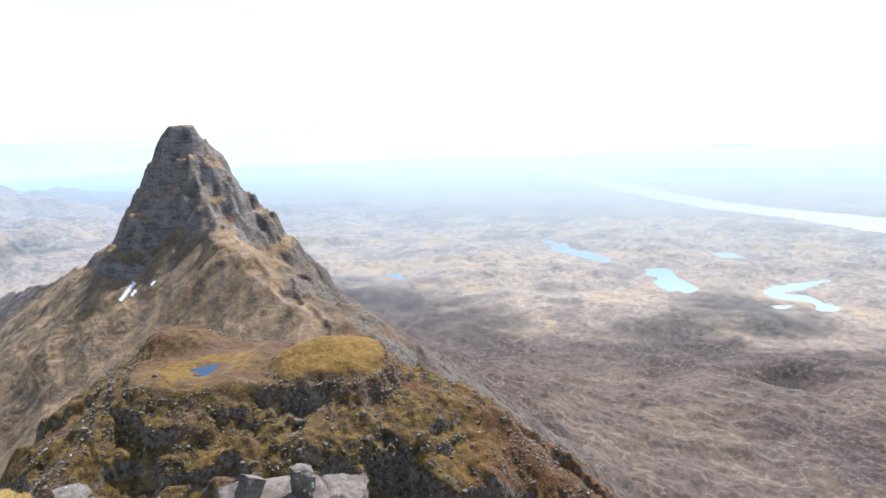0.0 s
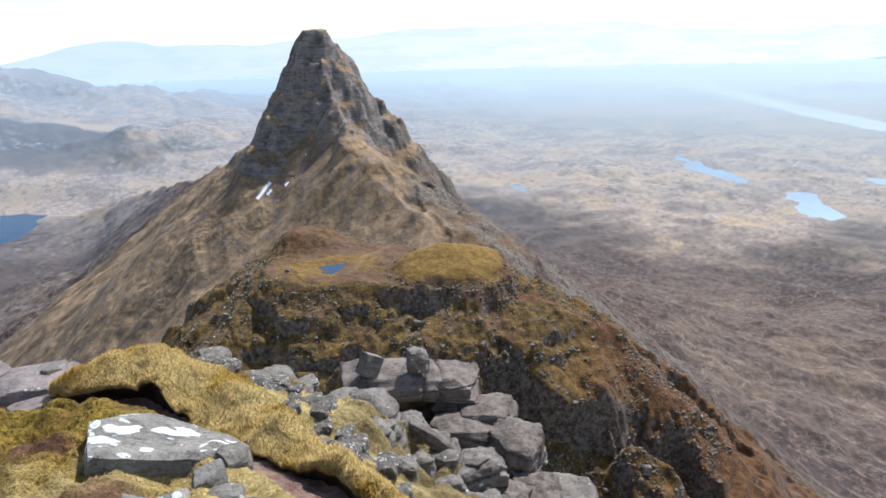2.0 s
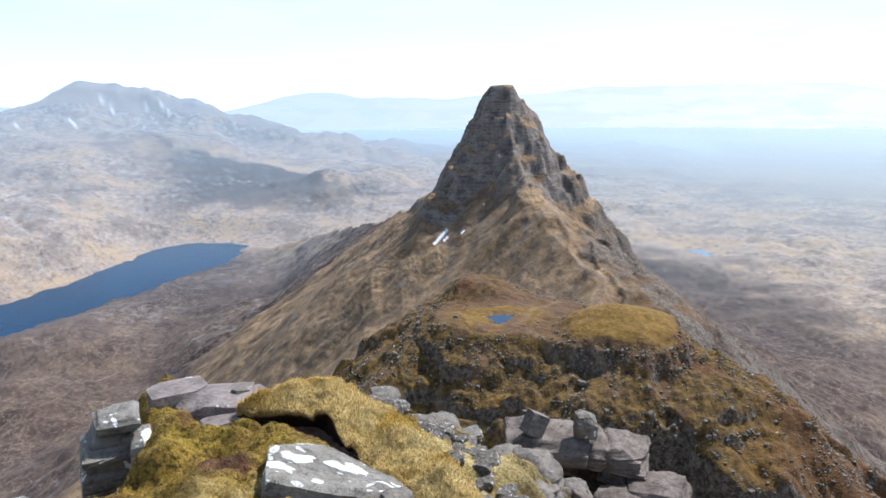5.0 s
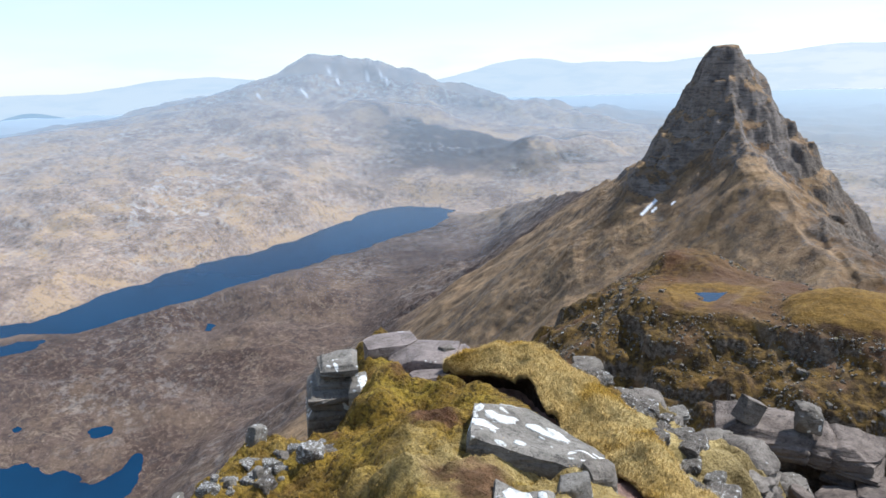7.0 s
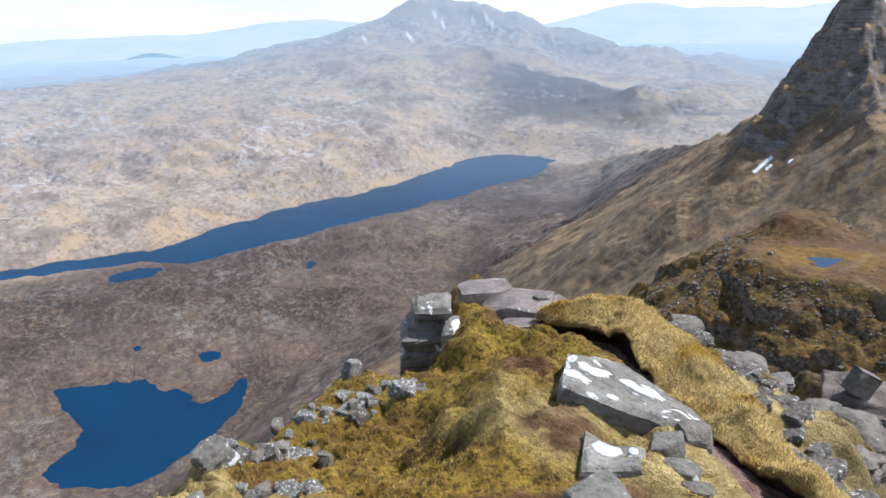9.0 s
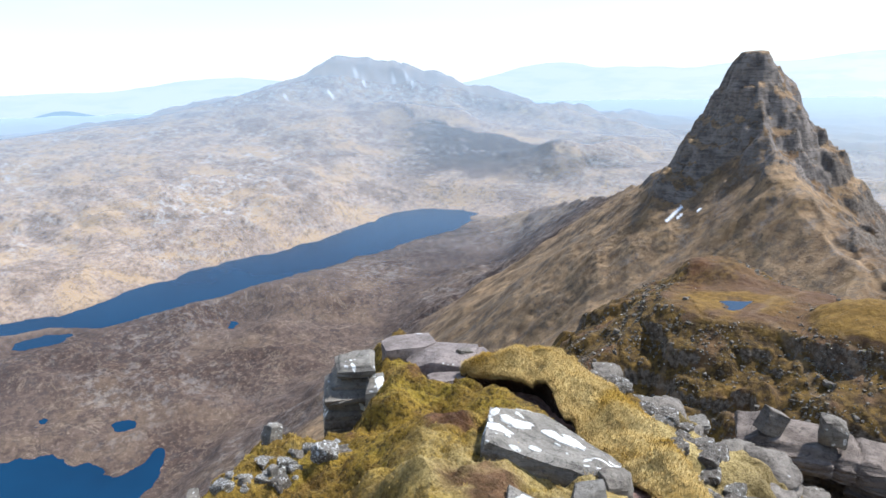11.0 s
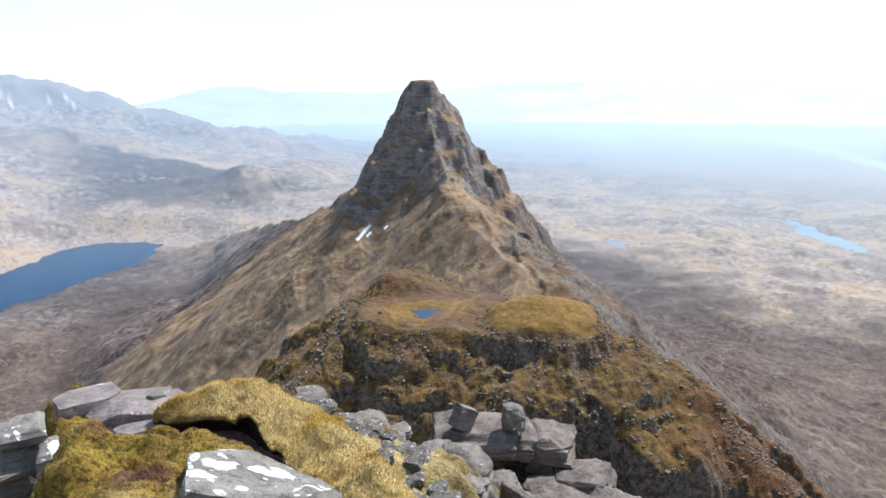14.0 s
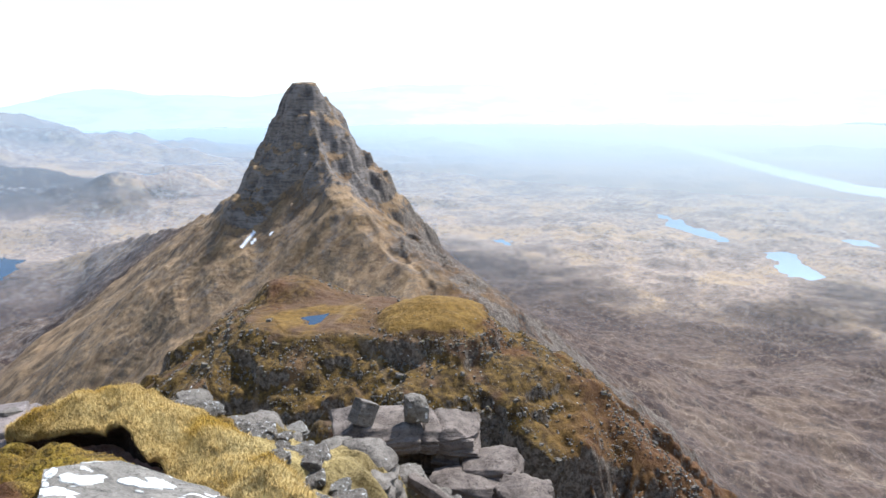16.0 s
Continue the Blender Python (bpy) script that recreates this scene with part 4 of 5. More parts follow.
def summit(x, y):
    d, az = np.hypot(x, y), np.degrees(np.arctan2(-x, y))
    sd = inside(x, y, EDGE) + fbm(x, y, 0.9, 3, 201) * 0.22
    walk_d = off_line(x, y, PATH_LINE) + fbm(x, y, 0.5, 2, 203) * 0.05
    z = plane_z(d)
    z = z - 0.30 * smooth(44, 57, az) * (az < 150) * smooth(1.2, 3.0, d) - 0.5 * np.exp(-((az - 52.8) / 3.2) ** 2) * smooth(4.0, 5.1, d)
    hummock = fbm(x, y, 0.75, 4, 205)
    trod = smooth(0.28, 0.17, walk_d)
    order = sorted(LIP)
    lip_z = np.interp(az, [p[0] for p in order], [p[2] for p in order])
    lip_r = np.interp(az, [p[0] for p in order], [p[1] for p in order])
    ahead = (az > -60) * smooth(46, 42.5, az)
    calm = 1 - 0.75 * smooth(0.5, 0.2, walk_d)
    tuft = np.abs(fbm(x, y, 0.26, 4, 207, 0.55))
    z = z + hummock * 0.15 * (1 - trod) * smooth(0.6, 1.8, d) * calm + (0.11 * np.sqrt(tuft + 0.001) - 0.045 + np.abs(fbm(x, y, 0.09, 3, 208)) * 0.035) * (1 - trod) * calm * smooth(2.2, 3.2, d + 2 * smooth(42, 50, az))
    mound = spot(45.3, 5.05)
    z = z + 0.12 * np.exp(-((x - mound[0]) ** 2 + (y - mound[1]) ** 2) / 0.3 ** 2) * (1 - trod)
    # the hollow way of the path, and the ground under the bank
    gap = lip_r - d
    hollow = lip_z - 0.07 - 0.16 * smooth(29, 35, az) + 0.42 * np.maximum(gap, 0) + 2.5 * np.maximum(gap - 0.6, 0) + fbm(x, y, 0.12, 3, 209) * 0.018 * smooth(0.5, 0.2, gap) + fbm(x, y, 0.3, 3, 210) * 0.03 * smooth(0.1, 0.3, gap)
    z = z * (1 - ahead) + np.minimum(z, hollow) * ahead
    spot_b = spot(35.5, 2.9)
    z = z - 0.075 * np.exp(-((x - spot_b[0]) ** 2 + (y - spot_b[1]) ** 2) / 0.5 ** 2)
    z = z - trod * 0.12 * (1 - ahead)
    over = np.maximum(sd, 0)
    right = smooth(48, 20, az) * (az > -60)
    fall = over * (1.35 - 0.60 * right) + np.maximum(over - 1.5 + 0.3 * right, 0) * (1.3 - 0.6 * right)
    z = z - fall + np.where(sd > 0, np.minimum(over, 1) * fbm(x, y, 0.6, 4, 211) * 0.22, 0)
    return z, sd, trod, hummock - 1.2 * smooth(0.10, 0.02, tuft) + 0.35, az, d


def path_width(az):
    return 0.46 - 0.28 * smooth(29.5, 34, az)


def lip_gap(x, y):
    """How far the ground lies before the bank's lip, from the camera's side."""
    order = sorted(LIP)
    return np.interp(np.degrees(np.arctan2(-x, y)), [p[0] for p in order], [p[1] for p in order]) - np.hypot(x, y)


def heather(x, y):
    """Cover of red-brown heather on the moss."""
    patches = [np.exp(-((x - spot(a, r)[0]) ** 2 + (y - spot(a, r)[1]) ** 2) / w ** 2) for a, r, w in ((38.5, 2.72, 0.2), (35.5, 2.25, 0.24), (43.5, 3.55, 0.14), (46, 2.2, 0.2))]
    return smooth(0.3, 0.75, np.maximum.reduce(patches) + fbm(x, y, 0.22, 4, 217) * 0.5) * 0.85


def build_summit():
    xs, ys = np.arange(-8.6, 4.2, 0.034), np.arange(-6.0, 8.4, 0.034)
    x, y = np.meshgrid(xs, ys)
    z, sd, trod, hummock, az, d = summit(x, y)
    keep = (sd < 3.0)
    keep = keep[:-1, :-1] & keep[1:, 1:]
    f = grid_faces(len(ys), len(xs), keep)
    used, f = np.unique(f, return_inverse=True)
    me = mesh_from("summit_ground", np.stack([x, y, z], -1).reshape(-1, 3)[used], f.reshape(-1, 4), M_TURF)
    pick = lambda a: a.ravel()[used]
    soil = smooth(0.35, 0.75, trod + fbm(x, y, 0.3, 3, 213) * 0.25) * np.maximum(smooth(41, 44, az), az < -60)
    mark(me, "soil", pick(np.maximum(soil, smooth(1.1, 0.85, (lip_gap(x, y) + fbm(x, y, 0.3, 3, 214) * 0.08) / path_width(az)) * (lip_gap(x, y) > -0.5) * (az > -60) * (az < 43))))
    mark(me, "straw", pick(smooth(-0.1, 0.5, hummock * 0.6 - 0.2 + fbm(x, y, 1.3, 3, 215) * 0.6 + 0.5 * smooth(34, 26, az) * smooth(-150, -90, az) - 0.35 * smooth(44, 54, az) * smooth(160, 110, az))))
    he = heather(x, y)
    mark(me, "heather", pick(he))
    # creases between tufts darkened: brown earth and painted shade together
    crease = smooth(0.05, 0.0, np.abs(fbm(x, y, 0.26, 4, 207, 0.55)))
    mark(me, "peat_and_shade", pick(np.maximum(smooth(0.25, 0.8, sd + fbm(x, y, 0.5, 3, 219) * 0.4) * 0.5, crease * 0.5 * (1 - soil))))
    tagged(new("summit_ground", me), "golden moss and turf with a trodden reddish grit path", "ground", kind="structure")
    return xs, ys, z, sd, soil


def curve_points(pts, n):
    """n points along a smooth line through pts."""
    p = np.array(pts, float)
    p = np.vstack([2 * p[0] - p[1], p, 2 * p[-1] - p[-2]])
    t = np.linspace(0, len(pts) - 1 - 1e-6, n)
    i, u = t.astype(int), (t - t.astype(int))[:, None]
    a, b, c, d = p[i], p[i + 1], p[i + 2], p[i + 3]
    return 0.5 * (2 * b + (c - a) * u + (2 * a - 5 * b + 4 * c - d) * u ** 2 + (3 * b - a - 3 * c + d) * u ** 3)


def build_bank():
    """The turf bank whose undercut lip follows the path."""
    n = 280
    lip = curve_points([(*spot(a, r), z) for a, r, z in LIP], n)[:, None]
    brow = curve_points([(*spot(a, r), z) for a, r, z in BROW], n)[:, None]
    shape = curve_points([(0.22, -0.34, 0), (0.24, -0.22, 0), (0.18, -0.10, 0), (0.03, -0.045, 0), (0.0, 0.0, 0), (0.14, 0.035, 0), (0.4, 0.065, 0), (0.65, 0.045, 0), (0.92, -0.01, 0), (1.0, -0.10, 0), (1.06, -0.36, 0)], 46)
    along = np.linspace(0, 9, n)[:, None]
    u, up = shape[None, :, 0] + 0 * along, shape[None, :, 1] + 0 * along
    u = u + 0.10 * fbm(along + 0 * u, u * 2, 0.5, 3, 221)
    p = lip * (1 - u[..., None]) + brow * u[..., None]
    p[..., 2] += up + fbm(p[..., 0], p[..., 1], 0.3, 4, 223) * 0.045 + fbm(p[..., 0], p[..., 1], 0.08, 3, 225) * 0.018
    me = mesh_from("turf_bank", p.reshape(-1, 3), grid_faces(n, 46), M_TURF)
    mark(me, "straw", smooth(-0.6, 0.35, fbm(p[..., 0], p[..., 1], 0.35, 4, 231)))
    # undercut coloured near black: peaty earth with the overhang's shade painted in
    mark(me, "peat_and_shade", smooth(-0.012, -0.04, up) * (shape[None, :, 0] < 0.5))
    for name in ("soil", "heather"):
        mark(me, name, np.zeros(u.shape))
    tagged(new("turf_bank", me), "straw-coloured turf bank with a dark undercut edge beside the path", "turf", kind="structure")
    return p, up


def blades(name, roots, length, rng, straw, lean=0.6):
    """Short grass: one bent leaf of two triangles a root."""
    n = len(roots)
    a = rng.uniform(0, 2 * np.pi, n)
    w = rng.uniform(0.0007, 0.0016, n)
    ln = length * rng.uniform(0.6, 1.4, n)
    tilt = rng.uniform(0.15, 1.0, n) * lean
    side = np.stack([-np.sin(a), np.cos(a), 0 * a], -1) * w[:, None]
    ahead = np.stack([np.cos(a), np.sin(a), 0 * a], -1)
    up = np.array([0, 0, 1.0])
    mid = roots + (ahead * np.sin(tilt * 0.5)[:, None] + up * np.cos(tilt * 0.5)[:, None]) * (ln * 0.55)[:, None]
    tip = mid + (ahead * np.sin(tilt * 1.6)[:, None] + up * np.cos(tilt * 1.6)[:, None]) * (ln * 0.45)[:, None]
    base = roots - up * 0.008
    v = np.stack([base - side, base + side, mid + side * 0.8, mid - side * 0.8, tip], 1)
    i = np.arange(n)[:, None] * 5
    f = np.concatenate([i + [[0, 1, 2]], i + [[0, 2, 3]], i + [[3, 2, 4]]])
    me = mesh_from(name, v.reshape(-1, 3), f, M_BLADE)
    mark(me, "straw", np.repeat(straw, 5))
    return me


def build_grass(xs, ys, z, sd, soil, bank, up):
    rng = np.random.default_rng(5)
    n = 90000
    az, r = rng.uniform(12, 85, n), rng.uniform(1.6, 7.5, n) ** 1.0
    x, y = -r * np.sin(np.radians(az)), r * np.cos(np.radians(az))
    zz, s, trod, hum, _, _ = summit(x, y)
    ok = (s < 0.5 + 1.4 * (az < 32)) & (trod < 0.3) & ((lip_gap(x, y) > path_width(az)) | (az > 43)) & (heather(x, y) < 0.4) & (fbm(x, y, 0.5, 3, 229) > -0.55)
    roots = np.stack([x, y, zz], -1)[ok]
    straw = smooth(-0.3, 0.5, hum[ok] * 0.6 + fbm(x[ok], y[ok], 1.3, 3, 215) * 0.8 + 0.5 * smooth(34, 26, az[ok]))
    tagged(new("moss_grass", blades("moss_grass", roots, 0.017, rng, straw * 0.6, 2.3)), "short golden moss and grass on the summit", "grass", kind="stuff")
    rows, cols = bank.shape[:2]
    i, j = rng.integers(0, rows - 1, 70000), rng.integers(17, 41, 70000)
    u = rng.uniform(0, 1, (70000, 1))
    roots = bank[i, j] * u + bank[np.minimum(i + 1, rows - 1), j + 1] * (1 - u)
    tagged(new("bank_grass", blades("bank_grass", roots, 0.03, rng, smooth(-0.6, 0.35, fbm(roots[:, 0], roots[:, 1], 0.35, 4, 231)), 2.4)), "dry straw-coloured grass on the turf bank", "grass", kind="stuff")


# ---- stones ----
def stone_mesh(name, size, seed, material, n=10, cuts=9, soft=0.3, layers=0.0, rough=1.0):
    """A quarried-looking block: a rounded box, cut by random planes, grooved along its bedding."""
    rng = np.random.default_rng(seed)
    u = np.linspace(-1, 1, n + 1)
    a, b = np.meshgrid(u, u)
    sides, faces = [], []
    m = (n + 1) ** 2
    for k, (axis, sign) in enumerate(((0, 1), (0, -1), (1, 1), (1, -1), (2, 1), (2, -1))):
        p = np.empty((m, 3))
        p[:, axis] = sign
        p[:, (axis + 1) % 3], p[:, (axis + 2) % 3] = a.ravel() if sign > 0 else -a.ravel(), b.ravel()
        sides.append(p)
        faces.append(grid_faces(n + 1, n + 1) + k * m)
    p, f = np.concatenate(sides), np.concatenate(faces)
    key = np.round(p * 1000).astype(np.int64)
    _, first, inv = np.unique(key, axis=0, return_index=True, return_inverse=True)
    p, f = p[first], inv.ravel()[f]
    ball = p / np.linalg.norm(p, axis=1)[:, None] * 1.25
    p = p * (1 - soft) + ball * soft
    for _ in range(cuts):
        nrm = rng.normal(size=3) * (1, 1, 0.75)
        nrm /= np.linalg.norm(nrm)
        far = rng.uniform(0.72, 1.0) * (np.abs(nrm).sum() * 0.42 + 0.55)
        p = p - np.maximum(p @ nrm - far, 0)[:, None] * nrm * 0.92
    half = np.array(size) / 2
    p = p * half
    q = p / max(size) * 4 + seed * 3.7
    out = p / (np.linalg.norm(p, axis=1)[:, None] + 1e-9)
    bump = noise3(q, seed) * 0.5 + noise3(q * 2.3, seed + 1) * 0.3 + noise3(q * 5.1, seed + 2) * 0.18
    p = p + out * (bump * 0.075 * rough * min(size))[:, None]
    if layers:
        band = np.sin((p[:, 2] / layers + noise3(q * 0.5, seed + 3) * 0.5) * 2 * np.pi)
        groove = np.clip(band - 0.45, 0, 1) * 0.22 * min(size)
        p[:, :2] -= out[:, :2] * groove[:, None]
    me = mesh_from(name, p, f, material, True)
    me.set_sharp_from_angle(angle=radians(28 if soft < 0.25 else 55))
    return me


def stone(name, az, d, top, size, turn=0.0, tilt=0.0, lean=0.0, seed=1, material=None, label="", group="", category="rock", whole=None, grounded=True, **kw):
    """A stone whose top stands at height top, d metres off at bearing az; turn is counted from facing the camera's foot."""
    ob = new(name, stone_mesh(name, size, seed, material or M_GREY, **kw))
    x, y = spot(az, d)
    ob.matrix_world = pose(x, y, top - size[2] / 2, tilt, lean, az + turn)
    foot, k = top - size[2], 0
    while foot > float(summit(np.array([x]), np.array([y]))[0][0]) - 0.02 and k < 5 and kw.get("n", 10) >= 10 and grounded:
        # more of the outcrop beneath
        k += 1
        low = (size[0] * (1.05 + 0.1 * (k % 2)), size[1] * 1.1, max(size[2], 0.2))
        more = new("outcrop_rock", stone_mesh("outcrop_rock", low, seed * 7 + k, material or M_GREY, **kw))
        more.matrix_world = pose(x + 0.04 * math.sin(seed + k), y + 0.04 * math.cos(seed * 3 + k), foot + 0.02 - low[2] / 2, tilt * 0.5, -lean * 0.5, az + turn + 11 * k)
        if whole:
            join(more, whole)
        else:
            tagged(more, "weathered grey sandstone block bedded in the slope", "rock", "outcrop blocks")
        foot += 0.02 - low[2]
    if whole:
        return join(ob, whole)
    return tagged(ob, label, category, group)


def join(ob, whole):
    """Makes ob a part of a whole thing, where it stands."""
    world_place = ob.matrix_world.copy()
    ob.name = ob.data.name = "cap_slab" if not whole.children else "base_block" if ob.name.startswith("outcrop") else "layer"
    ob.parent = whole
    ob.matrix_parent_inverse = whole.matrix_world.inverted()
    ob.matrix_basis = world_place
    return ob


def slab_shape(tops, depth, seed, u, v, w, worn=1.0, joints=()):
    """Points of a blocky slab: u across, v away and w up, each from -1 to 1, over the outline tops (two before, the rest behind, turning left)."""
    fl, fr, br, bm_, bl = [np.array(p) for p in tops]
    a = (u + 1) / 2
    # the back edge bends at bm_
    back = np.where(a[:, None] < 0.45, bl + (bm_ - bl) * (a / 0.45)[:, None], bm_ + (br - bm_) * ((a - 0.45) / 0.55)[:, None])
    front = fl + (fr - fl) * a[:, None]
    b = ((v + 1) / 2)[:, None]
    p = front * (1 - b) + back * b
    mid = (fl + fr + br + bl) / 4
    low = (1 - w) / 2
    side = np.maximum(np.abs(u), np.abs(v))
    inset = smooth(0.35, 1.0, np.abs(w)) ** 2 * 0.045 * worn
    grow = 1 + 0.04 * low - inset * side ** 3
    p[:, :2] = mid[:2] + (p[:, :2] - mid[:2]) * grow[:, None]
    p[:, 2] -= low * depth
    p[:, 2] -= smooth(0.7, 1.0, side) ** 2 * np.maximum(w, 0) * 0.02 * worn
    q = p * 6 + seed
    side = side ** 4 * (1 - 0.6 * smooth(0.6, 1.0, w))
    groove = np.clip(np.sin((p[:, 2] / 0.075 + noise3(q * 0.4, seed) * 0.7) * 2 * np.pi) - 0.5, 0, 1) * 0.05 * side * worn
    p[:, :2] -= (p[:, :2] - mid[:2]) * (groove + (0.05 * worn * noise3(q * 0.4, seed + 1) + 0.02 * worn * noise3(q * 1.3, seed + 2)) * side)[:, None]
    for j in joints:
        cut = np.exp(-((u - j + 0.06 * noise3(q * 0.8, seed + 7)) / 0.035) ** 2)
        p[:, :2] -= (p[:, :2] - mid[:2]) * (cut * 0.16 * (v < 0) * side)[:, None]
        p[:, 2] -= cut * 0.03 * np.maximum(w, 0)
    p[:, 2] += (noise3(q * 0.7, seed + 4) * 0.014 + noise3(q * 2.1, seed + 5) * 0.006 + noise3(q * 6, seed + 6) * 0.002) * np.maximum(w, 0)
    return p


def slab_mesh(name, tops, depth, seed, material, n, worn=1.0, joints=()):
    t = np.linspace(-1, 1, n + 1)
    a, b = [g.ravel() for g in np.meshgrid(t, t)]
    one, verts, faces = np.ones_like(a), [], []
    for k, (u, v, w) in enumerate(((a, b, one), (-a, b, -one), (a, -one, b), (-a, one, b), (one, a, b), (-one, -a, b))):
        verts.append(np.stack([u, v, w], 1))
        faces.append(grid_faces(n + 1, n + 1) + k * (n + 1) ** 2)
    p, f = np.concatenate(verts), np.concatenate(faces)
    _, first, inv = np.unique(np.round(p * 1000).astype(np.int64), axis=0, return_index=True, return_inverse=True)
    p, f = p[first], inv.ravel()[f]
    me = mesh_from(name, slab_shape(tops, depth, seed, p[:, 0], p[:, 1], p[:, 2], worn, joints), f, material, True)
    me.set_sharp_from_angle(angle=radians(42))
    return me


def ledge(pile, a0, a1, r0, r1, z0, z1, deep, seed, material, worn=1.6, joints=()):
    """One bed of a rock stack, from bearing a0 to a1 and from r0 to r1 metres off, its top at z0 to z1."""
    rng = random.Random(seed)
    j = lambda v: v + rng.uniform(-0.04, 0.04)
    mid = (a0 * 0.55 + a1 * 0.45, j(r1) + 0.05, (z0 + z1) / 2 + 0.02)
    tops = [Vector((*spot(a, r), z)) for a, r, z in ((a0, j(r0), z0), (a1, j(r0), z1), (a1, j(r1), z1 + 0.02), mid, (a0, j(r1), z0 + 0.02))]
    ob = new("layer", slab_mesh("layer", tops, deep, seed, material, 54, worn, joints))
    return join(ob, pile)


def lichen_mesh(tops, depth, seed, u0, v0, lu, lv, turn):
    """One ragged crust of lichen on the slab's top, a few millimetres thick."""
    ang = np.linspace(0, 2 * np.pi, 41)[:-1]
    rim = 1 + 0.28 * np.array([noise.noise((math.cos(t) * 1.6 + u0 * 9, math.sin(t) * 1.6 + v0 * 9, seed)) for t in ang]) + 0.16 * np.array([noise.noise((math.cos(t) * 5 + u0 * 9, math.sin(t) * 5, seed + 3.0)) for t in ang])
    rings = [0.0, 0.35, 0.65, 0.85, 0.96, 1.0]
    uu = np.array([u0 + (math.cos(t) * lu * math.cos(turn) - math.sin(t) * lv * math.sin(turn)) * rad * k for k in rings for t, rad in zip(ang, rim)])
    vv = np.array([v0 + (math.cos(t) * lu * math.sin(turn) + math.sin(t) * lv * math.cos(turn)) * rad * k for k in rings for t, rad in zip(ang, rim)])
    p = slab_shape(tops, depth, seed, np.clip(uu, -0.985, 0.985), np.clip(vv, -0.985, 0.985), np.ones_like(uu))
    p[:, 2] += np.repeat([0.005, 0.005, 0.005, 0.005, 0.004, -0.002], len(ang))
    m = len(ang)
    f = [(k * m + i, k * m + (i + 1) % m, (k + 1) * m + (i + 1) % m, (k + 1) * m + i) for k in range(len(rings) - 1) for i in range(m)]
    return mesh_from("lichen_patch", p, np.array(f)[:, ::-1], M_WHITE)


def lie(az, d, proud):
    """Height of a stone's top that stands proud of the turf."""
    x, y = spot(az, d)
    return float(summit(np.array([x]), np.array([y]))[0][0]) + proud


def outcrop(name, az, d, z, label):
    ob = new(name)
    ob.matrix_world = pose(*spot(az, d), z)
    bpy.context.view_layer.update()
    return tagged(ob, label, "rock stack")


